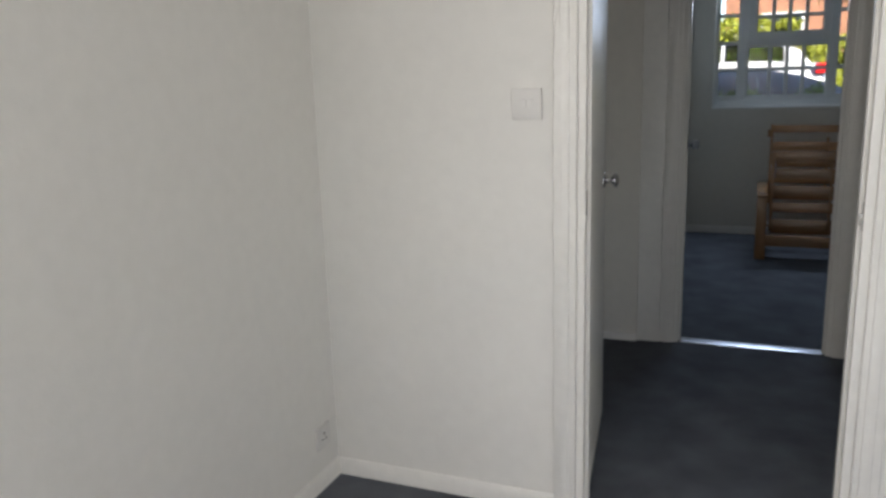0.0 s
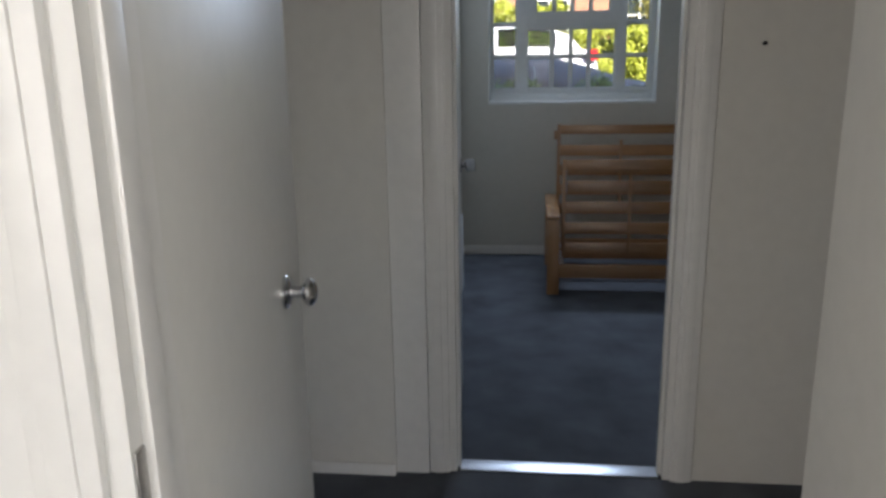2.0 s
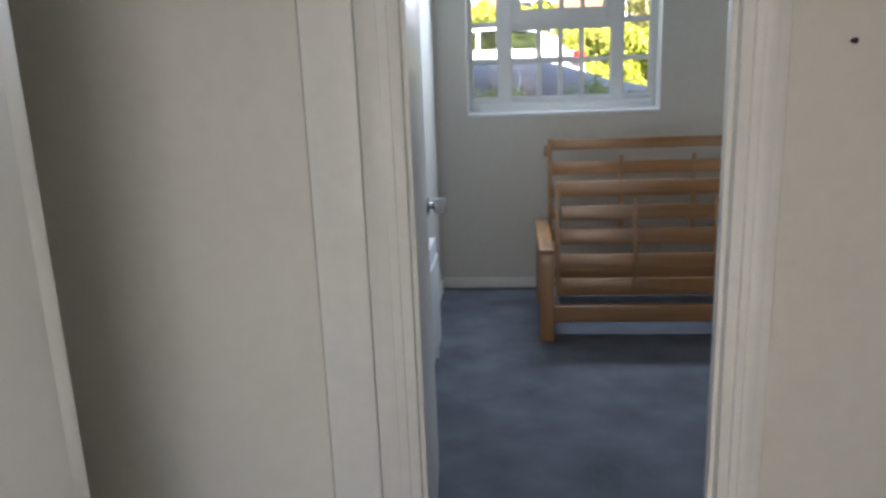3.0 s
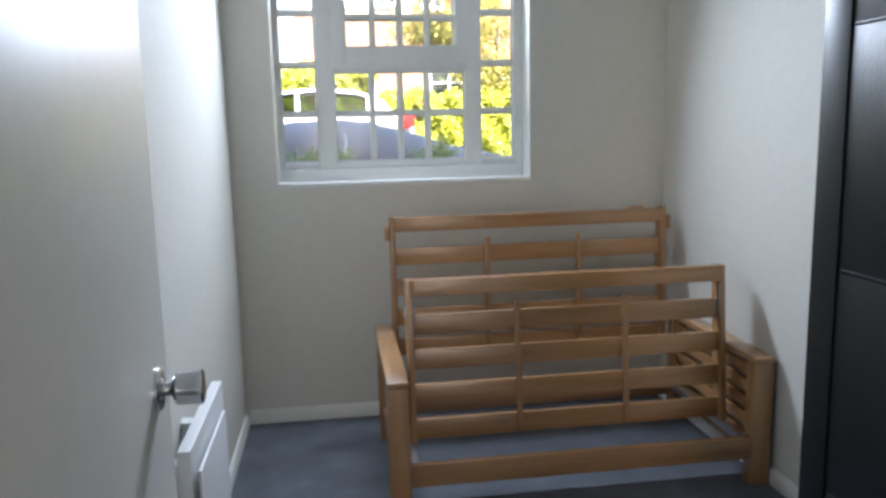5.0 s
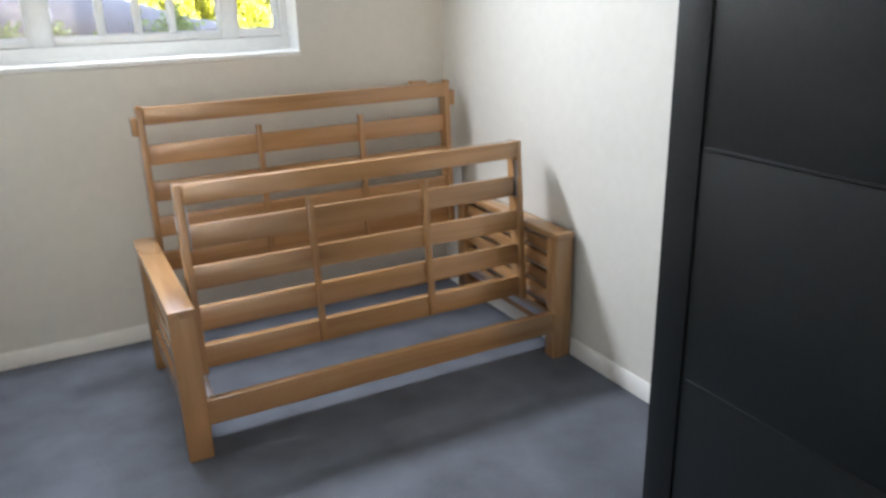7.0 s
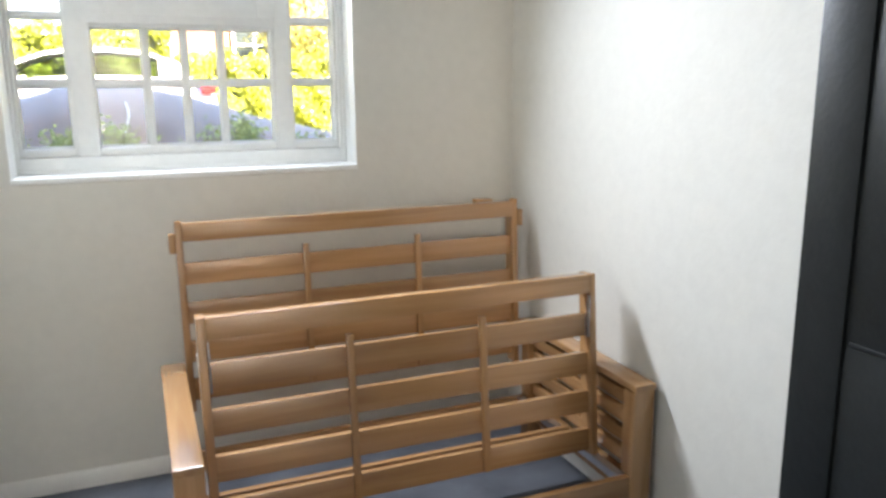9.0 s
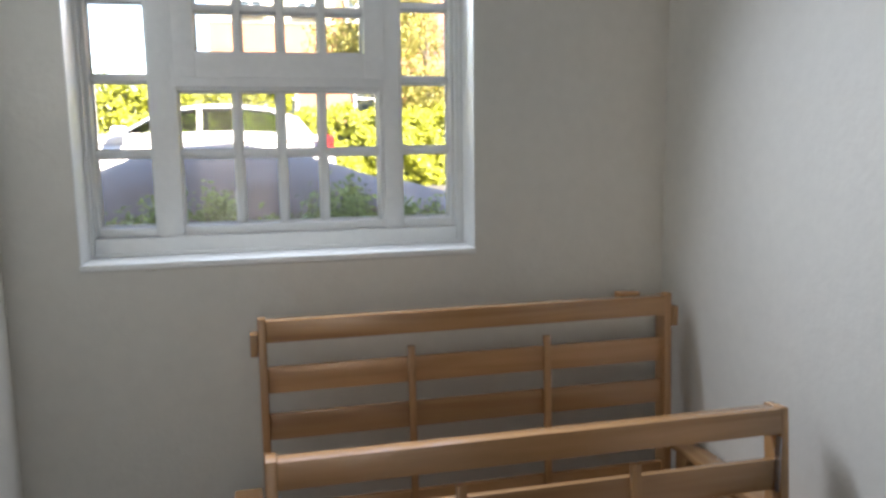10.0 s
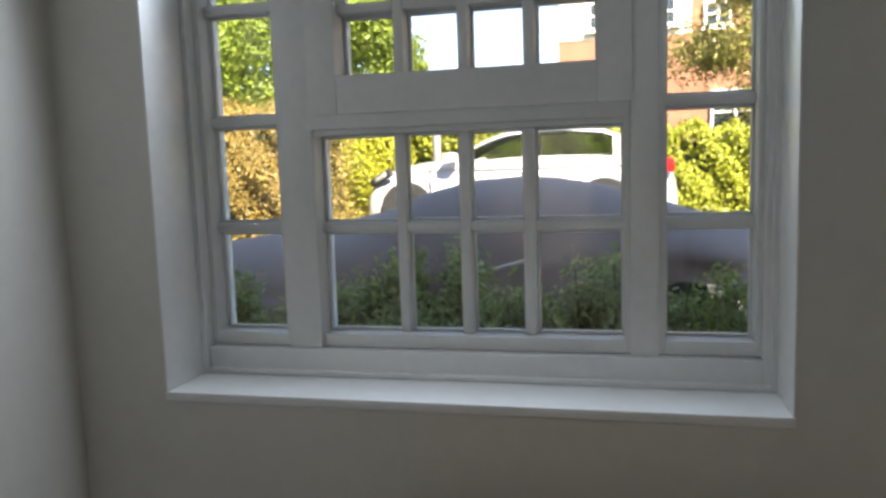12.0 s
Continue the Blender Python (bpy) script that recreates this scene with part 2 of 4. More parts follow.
setting("floor_bedroom", prism([(left_x(HB1) - 0.1, HB1 - 0.055), (right_x(HB1) + 0.1, HB1 - 0.055), (right_x(WY) + 0.1, WY + 0.05), (left_x(WY) - 0.1, WY + 0.05)], -0.08, 0.0),
        M_CARPET, "slate blue carpet with worn pile across the bedroom", "carpet")
setting("floor_hall", box(-1.15, 1.7, AB1 - 0.045, HB1 - 0.055, -0.08, 0.0), M_CARPET, "dark slate blue carpet in the narrow hall", "carpet")
setting("floor_first_room", box(-1.2, 3.0, -6.5, AB1 - 0.045, -0.08, 0.0), M_CARPET, "slate blue carpet in the first room", "carpet")
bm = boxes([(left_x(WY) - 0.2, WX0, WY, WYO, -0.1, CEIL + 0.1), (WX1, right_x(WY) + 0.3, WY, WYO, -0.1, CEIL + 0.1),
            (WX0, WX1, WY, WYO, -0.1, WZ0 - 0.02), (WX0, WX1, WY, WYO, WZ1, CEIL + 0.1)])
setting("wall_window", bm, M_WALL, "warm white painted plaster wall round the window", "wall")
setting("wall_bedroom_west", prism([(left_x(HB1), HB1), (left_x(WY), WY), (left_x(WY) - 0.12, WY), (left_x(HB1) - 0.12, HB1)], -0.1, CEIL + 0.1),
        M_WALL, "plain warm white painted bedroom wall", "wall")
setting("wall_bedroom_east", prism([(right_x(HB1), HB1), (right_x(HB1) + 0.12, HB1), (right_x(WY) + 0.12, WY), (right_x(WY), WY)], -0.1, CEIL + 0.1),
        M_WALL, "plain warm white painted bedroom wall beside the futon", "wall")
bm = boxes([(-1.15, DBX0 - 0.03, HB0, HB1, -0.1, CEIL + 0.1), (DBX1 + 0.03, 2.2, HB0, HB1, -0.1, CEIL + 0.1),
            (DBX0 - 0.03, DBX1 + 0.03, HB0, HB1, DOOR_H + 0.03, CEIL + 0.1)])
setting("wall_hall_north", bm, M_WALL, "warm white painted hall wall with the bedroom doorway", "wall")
bm = boxes([(-1.2, DAX0 - 0.03, AB0, AB1, -0.1, CEIL + 0.1), (DAX1 + 0.03, 3.0, AB0, AB1, -0.1, CEIL + 0.1),
            (DAX0 - 0.03, DAX1 + 0.03, AB0, AB1, DOOR_H + 0.03, CEIL + 0.1)])
setting("wall_first_room_north", bm, M_WALL_A, "white painted wall with switch and doorway", "wall")
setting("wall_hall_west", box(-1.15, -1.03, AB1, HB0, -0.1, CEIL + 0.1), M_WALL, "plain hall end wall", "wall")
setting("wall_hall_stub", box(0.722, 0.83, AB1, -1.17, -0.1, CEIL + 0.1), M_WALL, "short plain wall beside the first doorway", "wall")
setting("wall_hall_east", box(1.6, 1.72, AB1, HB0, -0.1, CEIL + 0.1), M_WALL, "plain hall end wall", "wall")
# unseen opening in this wall is assumed, for the added side lamp
setting("wall_first_room_west", boxes([(-1.177, -1.055, -6.5, -5.42, -0.1, CEIL + 0.1), (-1.177, -1.055, -4.08, AB0, -0.1, CEIL + 0.1),
                                      (-1.177, -1.055, -5.42, -4.08, -0.1, 0.88), (-1.177, -1.055, -5.42, -4.08, 2.12, CEIL + 0.1)]), M_WALL_A, "plain white painted wall of the first room", "wall")
setting("wall_first_room_east", box(2.9, 3.02, -6.5, AB0, -0.1, CEIL + 0.1), M_WALL_A, "plain white painted wall of the first room", "wall")
# gap left for the added rear lamp, no window known here
bm = boxes([(-1.177, 1.33, -6.5, -6.38, -0.1, CEIL + 0.1), (2.77, 3.02, -6.5, -6.38, -0.1, CEIL + 0.1),
            (1.33, 2.77, -6.5, -6.38, -0.1, 0.88), (1.33, 2.77, -6.5, -6.38, 2.12, CEIL + 0.1)])
setting("wall_first_room_south", bm, M_WALL_A, "plain white painted wall of the first room", "wall")
setting("ceiling_bedroom", box(-0.5, 2.2, HB0 + 0.02, WY + 0.02, CEIL, CEIL + 0.09), M_CEIL, "white painted bedroom ceiling", "ceiling")
setting("ceiling_hall", box(-1.14, 1.71, AB1 - 0.02, HB0 + 0.02, CEIL, CEIL + 0.09), M_CEIL, "white painted hall ceiling", "ceiling")
setting("ceiling_first_room", box(-1.177, 3.01, -6.49, AB1 - 0.02, CEIL, CEIL + 0.09), M_CEIL, "white painted ceiling of the first room", "ceiling")


def skirting(name, p, q, label="white painted skirting board along the wall", h=0.065, t=0.014):
    """A skirting board on the line p to q, standing out to the left of that way."""
    p, q = Vector((*p, 0)), Vector((*q, 0))
    d = (q - p)
    L = d.length
    ang = math.atan2(d.y, d.x)
    bm = bmesh.new()
    prof = [(0, 0), (t, 0), (t, h - 0.012), (t * 0.45, h), (0, h)]
    a = [bm.verts.new((0, y, z)) for y, z in prof]
    b = [bm.verts.new((L, y, z)) for y, z in prof]
    bm.faces.new(a)
    bm.faces.new(b)
    for i in range(5):
        bm.faces.new((a[i], a[(i + 1) % 5], b[(i + 1) % 5], b[i]))
    bmesh.ops.transform(bm, matrix=Matrix.Translation(p) @ Matrix.Rotation(ang, 4, 'Z'), verts=bm.verts)
    return setting(name, bm, M_GLOSS, label, "skirting board")


skirting("baseboard", (right_x(WY) - 0.012, WY - 0.001), (left_x(WY) + 0.014, WY - 0.001))
skirting("baseboard", (left_x(WY) + 0.001, WY - 0.003), (left_x(HB1) + 0.001, HB1 + 0.01))
skirting("baseboard", (right_x(HB1) - 0.001, HB1 + 0.01), (right_x(WY) - 0.001, WY - 0.003))
setting("wall_hall_casing", box(-1.03, -0.2225, -0.065, HB0 + 0.001, -0.02, CEIL + 0.05), M_WALL, "painted plaster wall standing proud beside the bedroom doorway", "wall")
skirting("baseboard", (-0.224, -0.066), (-1.03, -0.066), h=0.04)
skirting("baseboard", (DAX0 - 0.09, AB0 - 0.001), (-1.042, AB0 - 0.001), h=0.06)
skirting("baseboard", (-1.054, AB0 - 0.003), (-1.054, -6.37), h=0.06)
skirting("baseboard", (2.89, AB0 - 0.001), (DAX1 + 0.09, AB0 - 0.001), h=0.09)


def door_case(name, x0, x1, y0, y1, stop_y, label):
    """Lining, stop and both architraves of a doorway through a wall from y0 to y1."""
    ob = thing(name, (0, 0, 0), label, "door frame", kind="structure")
    t = 0.03
    part("lining", boxes([(x0 - t, x0, y0 - 0.002, y1 + 0.002, 0, DOOR_H), (x1, x1 + t, y0 - 0.002, y1 + 0.002, 0, DOOR_H),
                          (x0 - t, x1 + t, y0 - 0.002, y1 + 0.002, DOOR_H, DOOR_H + t)]), M_GLOSS, ob)
    s = 0.012
    part("door_stop", boxes([(x0, x0 + s, stop_y, stop_y + 0.035, 0, DOOR_H - s), (x1 - s, x1, stop_y, stop_y + 0.035, 0, DOOR_H - s),
                             (x0, x1, stop_y, stop_y + 0.035, DOOR_H - s, DOOR_H)], bevel=0.002), M_GLOSS, ob)
    w, d = 0.07, 0.016
    for yy, s in ((y0, -1), (y1, 1)):
        for a, b in ((x0 - t + 0.006 - w, x0 - t + 0.006), (x1 + t - 0.006, x1 + t - 0.006 + w)):
            lo, hi = sorted((yy + s * 0.001, yy + s * d))
            bm = bmesh.new()
            add_box(bm, a, b, lo, hi, 0, DOOR_H + t + w - 0.006, bevel=0.004)
            add_box(bm, a + 0.018, b - 0.022, min(yy + s * 0.002, yy + s * (d + 0.004)), max(yy + s * 0.002, yy + s * (d + 0.004)), 0, DOOR_H + t + w - 0.03, bevel=0.003)
            part("architrave", bm, M_GLOSS, ob)
        lo, hi = sorted((yy + s * 0.0015, yy + s * (d - 0.001)))
        part("architrave", box(x0 - t + 0.006, x1 + t - 0.006, lo, hi, DOOR_H + t - 0.006, DOOR_H + t + w - 0.006, bevel=0.004), M_GLOSS, ob)
    return ob


door_case("trim_bedroom_doorway", DBX0, DBX1, HB0, HB1, HB0 + 0.03, "white gloss door lining and moulded architrave of the bedroom")
caseA = door_case("trim_first_doorway", DAX0, DAX1, AB0, AB1, AB0 + 0.02, "white gloss door lining and moulded architrave")
setting("trim_boxing", box(-0.222, DBX0 - 0.096, -0.055, HB0 - 0.0015, 0, CEIL - 0.001, bevel=0.003), M_GLOSS, "flat white painted board beside the bedroom doorway", "boxing")
part("strike_plate", box(DAX0 - 0.001, DAX0 + 0.003, AB0 + 0.001, AB0 + 0.0195, 1.0, 1.075, bevel=0.0012), M_STEEL, caseA, "worn dull metal plate")
bm = boxes([(DAX1 - 0.003, DAX1 + 0.001, AB0 + 0.001, AB0 + 0.0195, 0.985, 1.06), (DAX1 - 0.012, DAX1 - 0.002, AB0 + 0.004, AB0 + 0.012, 1.0, 1.03)], bevel=0.001)
part("strike_plate", bm, M_STEEL, caseA, "worn dull metal strike plate")
strip = setting("threshold_strip", box(DBX0 + 0.0125, DBX1 - 0.0125, -0.028, 0.045, 0.0005, 0.006, bevel=0.002), M_ALU, "ribbed aluminium carpet strip across the doorway", "threshold strip")


def knob_turn(side):
    """Turns the lathe's axis from z to the way out of the leaf."""
    return Matrix.Rotation(radians(90 if side > 0 else -90), 4, 'Y')


def leaf(name, hinge, angle, length, knob_z, knob, label, lip=0.0, knob_inset=0.06):
    """A flush door leaf hung at hinge; its face with the knob looks to +x at no turn, and it runs along +y."""
    ob = thing(name, Matrix.Translation(hinge) @ Matrix.Rotation(radians(angle), 4, 'Z'), label, "door", kind="structure")
    th = 0.038
    lf = part("leaf", box(-th, 0, 0.002, length, 0.008, DOOR_H - 0.006, bevel=0.0045 if lip else 0.0025), M_DOOR, ob)
    if lip:
        part("edge_lipping", box(-th + 0.001, -0.002, length - 0.001, length + lip, 0.009, DOOR_H - 0.007, bevel=0.004), M_DOOR, lf)
    part("latch_plate", box(-th / 2 - 0.011, -th / 2 + 0.011, length + lip - 0.0005, length + lip + 0.001, knob_z - 0.03, knob_z + 0.03, bevel=0.0004), M_STEEL, lf)
    for z in (0.22, 1.8):
        part("hinge", box(-0.004, 0.006, -0.004, 0.006, z - 0.038, z + 0.038, bevel=0.0025), M_STEEL, lf)
    for s in (1, -1):
        base = Matrix.Translation((0 if s > 0 else -th, length - knob_inset, knob_z)) @ knob_turn(s)
        h = part("door_handle", lathe([(0, 0), (0.031, 0), (0.031, 0.004), (0.027, 0.008), (0.012, 0.011), (0, 0.011)], m=base), M_CHROME, ob, "round chrome rose")
        if knob == "mushroom":
            prof = [(0, 0.008), (0.012, 0.008), (0.0105, 0.02), (0.012, 0.031), (0.021, 0.036), (0.0265, 0.042), (0.027, 0.047), (0.022, 0.054), (0.011, 0.058), (0, 0.059)]
        else:
            prof = [(0, 0.008), (0.011, 0.008), (0.0095, 0.016), (0.012, 0.021), (0.021, 0.024), (0.0245, 0.028), (0.0245, 0.055), (0.0265, 0.058), (0.0265, 0.062), (0.022, 0.065), (0, 0.065)]
        part("knob", lathe(prof, m=base), M_CHROME, h, "polished chrome knob")
    return ob


leaf("door_1", (DAX0 - 0.004, AB1 + 0.004, 0), 6.7, 0.708, 1.02, "mushroom", "open flush white gloss door with a chrome knob", 0.034, 0.13)
leaf("door_2", (DBX0 + 0.002, HB1 + 0.004, 0), 4.0, 0.708, 0.997, "drum", "open flush white gloss bedroom door with a chrome knob", 0, 0.1)

# ---- bedroom window ----
win = thing("window_1", (0, 0, 0), "white painted timber casement window with small panes", "window", kind="structure")
FY0, FY1, GY = 3.221, 3.33, 3.30
ZB, ZT = 1.205, 2.115
L0, L1, M0, M1, R0, R1 = -0.021, 0.143, 0.227, 0.851, 0.927, 1.089
LZ, TZ0, TZ1, T0, T1 = 1.621, 1.739, 2.035, 0.287, 0.804
part("window_sill", box(WX0 - 0.003, WX1 + 0.003, WY - 0.003, FY0 + 0.002, WZ0 - 0.019, WZ0, bevel=0.003), M_FRAME, win, "white painted window board")
part("reveal", box(WX0 - 0.001, WX0 + 0.003, WY - 0.002, FY0, WZ0 + 0.0005, WZ1, bevel=0.001), M_FRAME, win, "white painted reveal")
part("reveal", box(WX1 - 0.003, WX1 + 0.001, WY - 0.002, FY0, WZ0 + 0.0005, WZ1, bevel=0.001), M_FRAME, win, "white painted reveal")
fr = part("window_frame", boxes([(WX0, L0 - 0.012, FY0, FY1, WZ0, WZ1), (R1 + 0.012, WX1, FY0, FY1, WZ0, WZ1),
                                 (L0 - 0.012, R1 + 0.012, FY0, FY1, WZ0, ZB - 0.03), (L0 - 0.012, R1 + 0.012, FY0, FY1, ZT + 0.012, WZ1)], bevel=0.003), M_FRAME, win)
part("cover_bead", boxes([(WX0 + 0.001, WX0 + 0.012, FY0 - 0.012, FY0 + 0.001, WZ0, WZ1), (WX1 - 0.012, WX1 - 0.001, FY0 - 0.012, FY0 + 0.001, WZ0, WZ1),
                          (WX0 + 0.012, WX1 - 0.012, FY0 - 0.012, FY0 + 0.001, WZ0 + 0.001, WZ0 + 0.011)], bevel=0.002), M_FRAME, win)
part("mullion", box(L1 + 0.012, M0 - 0.0005, FY0 + 0.012, FY1, ZB - 0.03, ZT + 0.012, bevel=0.004), M_FRAME, win)
part("mullion", box(M1 + 0.012, R0 - 0.012, FY0 + 0.012, FY1, ZB - 0.03, ZT + 0.012, bevel=0.004), M_FRAME, win)
part("transom", box(M0 - 0.012, M1 + 0.012, FY0 + 0.010, FY1, LZ + 0.012, TZ0 - 0.04, bevel=0.004), M_FRAME, win)


def light(name, x0, x1, z0, z1, cols, rows, y0, rim=0.012):
    """One glazed light: rails round the glass, bars, beads and a pane in each opening. cols, rows: the bars' middles."""
    g = part(name, boxes([(x0 - rim, x0, y0, FY1 - 0.004, z0 - rim - 0.016, z1 + rim), (x1, x1 + rim, y0, FY1 - 0.004, z0 - rim - 0.016, z1 + rim),
                          (x0, x1, y0, FY1 - 0.004, z0 - rim - 0.016, z0), (x0, x1, y0, FY1 - 0.004, z1, z1 + rim)], bevel=0.002), M_FRAME, win)
    hb = 0.0105
    xs, zs = [x0] + list(cols) + [x1], [z0] + list(rows) + [z1]
    for c in cols:
        part("glazing_bar", box(c - hb, c + hb, y0 + 0.022, FY1 - 0.01, z0 - 0.001, z1 + 0.001, bevel=0.004), M_FRAME, g)
    for r in rows:
        for i in range(len(xs) - 1):
            a = xs[i] + (hb if i else -0.001)
            b = xs[i + 1] - (hb if i < len(xs) - 2 else -0.001)
            part("glazing_bar", box(a, b, y0 + 0.023, FY1 - 0.011, r - hb, r + hb, bevel=0.004), M_FRAME, g)
    for i in range(len(xs) - 1):
        for j in range(len(zs) - 1):
            a, b = xs[i] + (hb if i else 0), xs[i + 1] - (hb if i < len(xs) - 2 else 0)
            c, d = zs[j] + (hb if j else 0), zs[j + 1] - (hb if j < len(zs) - 2 else 0)
            k = 0.006
            part("bead", boxes([(a, a + k, GY - 0.014, GY - 0.003, c, d), (b - k, b, GY - 0.014, GY - 0.003, c, d),
                                (a + k, b - k, GY - 0.014, GY - 0.003, c, c + k), (a + k, b - k, GY - 0.014, GY - 0.003, d - k, d)], bevel=0.002), M_FRAME, g)
            p = part("pane", box(a + 0.0005, b - 0.0005, GY, GY + 0.004, c + 0.0005, d - 0.0005), M_GLASS, g, "clear glass pane", False)
            p.visible_shadow = False
    return g


SIDE_ROWS = (1.431, 1.659, 1.895)
light("side_light", L0, L1, ZB, ZT, (), SIDE_ROWS, FY0 + 0.022)
light("side_light", R0, R1, ZB, ZT, (), SIDE_ROWS, FY0 + 0.022)
light("fixed_light", M0, M1, ZB, LZ, (0.403, 0.538, 0.669), (1.4285,), FY0 + 0.022)
light("top_casement", T0, T1, TZ0, TZ1, (0.415, 0.545, 0.675), (1.872,), FY0 + 0.002, rim=0.0615)

# ---- first room ----
sw = thing("light_switch", (-0.317, AB0, 1.335), "square white plastic light switch on the wall", "light switch")
pl = part("plate", box(-0.0455, 0.0455, -0.009, -0.0005, -0.0455, 0.0455, bevel=0.003), M_PLASTIC, sw)
part("rocker", box(-0.021, -0.001, -0.0125, -0.0088, -0.014, 0.014, bevel=0.0015), M_PLASTIC, sw)
part("rocker", box(0.001, 0.021, -0.0125, -0.0088, -0.014, 0.014, bevel=0.0015), M_PLASTIC, sw)
so = thing("wall_socket", (-1.055, -1.945, 0.19), "white plastic wall socket near the corner", "socket")
part("plate", box(0.0005, 0.010, -0.043, 0.043, -0.043, 0.043, bevel=0.003), M_PLASTIC, so)
part("pin_holes", boxes([(0.0095, 0.0106, -0.003, 0.003, 0.006, 0.016), (0.0095, 0.0106, -0.014, -0.007, -0.012, -0.006), (0.0095, 0.0106, 0.007, 0.014, -0.012, -0.006)]), M_DARK, so)
part("rocker", box(0.0095, 0.0125, -0.008, 0.008, 0.022, 0.034, bevel=0.001), M_PLASTIC, so)
hk = thing("wall_hook", (0.92, HB0, 1.456), "small dark nail stuck in the painted hall wall", "nail")
part("nail", lathe([(0.0, 0), (0.003, 0), (0.003, 0.016), (0.006, 0.017), (0.006, 0.02), (0, 0.021)], 12, Matrix.Rotation(radians(90), 4, 'X')), M_DARK, hk)

# ---- radiator behind the bedroom door ----
RX, RY0, RY1 = -0.18, 1.327, 1.84
rad = thing("radiator", (0, 0, 0), "compact white enamelled radiator on the wall behind the door", "radiator")
part("panel", box(RX, RX + 0.032, RY0, RY1, 0.13, 0.625, bevel=0.005), M_RAD, rad)
part("front_panel", box(RX + 0.044, RX + 0.053, RY0 + 0.006, RY1 - 0.11, 0.15, 0.572, bevel=0.004), M_RAD, rad, "thin front panel with a rolled upper edge")
for yy in (RY0 + 0.03, RY1 - 0.16):
    part("header", box(RX + 0.0325, RX + 0.0435, yy, yy + 0.025, 0.2, 0.24, bevel=0.003), M_RAD, rad)
for yy in (1.4, 1.68):
    part("bracket", box(left_x(yy) + 0.0005, RX - 0.0005, yy, yy + 0.04, 0.2, 0.56), M_RAD, rad)
part("pipe", lathe([(0.0075, 0), (0.0075, 0.16)], m=Matrix.Translation((RX + 0.016, RY1 + 0.018, 0))), M_RAD, rad)
part("valve", lathe([(0, 0.13), (0.012, 0.13), (0.016, 0.145), (0.016, 0.18), (0.012, 0.195), (0, 0.195)], m=Matrix.Translation((RX + 0.016, RY1 + 0.018, 0))), M_CHROME, rad)

# ---- futon ----
futon = thing("futon_frame", (0, 0, 0), "bare honey pine slatted futon sofa frame without a mattress", "futon frame")
FX0, FX1 = 0.357, 1.782
AW = 0.076
SL = 0.024


def slat_wood(name, a, parent, bevel=0.004, m=None, label=""):
    """A board, kept in its own box of axes so that the grain follows its length."""
    x0, x1, y0, y1, z0, z1 = a
    size = (x1 - x0, y1 - y0, z1 - z0)
    k = size.index(max(size))
    c = Vector(((x0 + x1) / 2, (y0 + y1) / 2, (z0 + z1) / 2))
    turn = (Matrix.Identity(4), Matrix.Rotation(radians(90), 4, 'Z'), Matrix.Rotation(radians(-90), 4, 'Y'))[k]
    s = [(size[0], size[1], size[2]), (size[1], size[0], size[2]), (size[2], size[1], size[0])][k]
    bm = box(-s[0] / 2, s[0] / 2, -s[1] / 2, s[1] / 2, -s[2] / 2, s[2] / 2, bevel=bevel)
    ob = part(name, bm, M_PINE, parent, label)
    mm = Matrix.Translation(c) @ turn
    ob.matrix_basis = (m @ mm) if m is not None else mm
    return ob


for x0 in (FX0, FX1 - AW):
    slat_wood("leg", (x0, x0 + AW, 2.068, 2.128, 0, 0.474), futon)
    slat_wood("leg", (x0 + 0.004, x0 + AW - 0.004, 2.76, 2.82, 0, 0.474), futon)
    slat_wood("armrest", (x0 - 0.001, x0 + AW + 0.001, 2.062, 2.845, 0.4755, 0.5), futon, 0.006)
    slat_wood("arm_rail", (x0 + 0.018, x0 + AW - 0.018, 2.128, 2.76, 0.1, 0.165), futon)
    for k in range(4):
        z = 0.203 + k * 0.067
        slat_wood("arm_slat", (x0 + 0.024, x0 + AW - 0.024, 2.128, 2.76, z, z + 0.045), futon, 0.003)
slat_wood("front_rail", (FX0 + AW, FX1 - AW, 2.074, 2.1, 0.107, 0.192), futon)
slat_wood("rear_rail", (FX0 + AW, FX1 - AW, 2.78, 2.804, 0.107, 0.192), futon)
slat_wood("cross_rail", (FX0 + AW, FX1 - AW, 2.44, 2.464, 0.135, 0.205), futon)
for x in (FX0 + AW + 0.001, FX1 - AW - 0.031):
    part("runner", box(x, x + 0.03, 2.101, 2.779, 0.163, 0.191, bevel=0.003), M_ALU, futon, "pale metal side runner")


def slatted(name, x0, x1, length, count, pitch, tilt, at, battens, label):
    """A slatted panel standing up from its lower edge; tilt leans it back."""
    m = Matrix.Translation(at) @ Matrix.Rotation(radians(-tilt), 4, 'X')
    frame_ob = thing(name, (0, 0, 0))
    frame_ob.parent = futon
    frame_ob["label"] = label
    for x in (x0, x1 - SL):
        slat_wood("stile", (x, x + SL, -0.03, 0.035, 0.0, length), frame_ob, 0.004, m)
    for i in range(count):
        top = length - 0.001 - i * pitch
        h = 0.076 if i else 0.062
        slat_wood("slat", (x0 + SL, x1 - SL, -0.012 if i else -0.034, 0.010 if i else 0.016, top - h, top), frame_ob, 0.0035, m)
    for b in battens:
        slat_wood("batten", (b - 0.011, b + 0.011, -0.032, -0.0125, length - (count - 1) * pitch - 0.07, length - pitch + 0.035), frame_ob, 0.003, m)
    return frame_ob


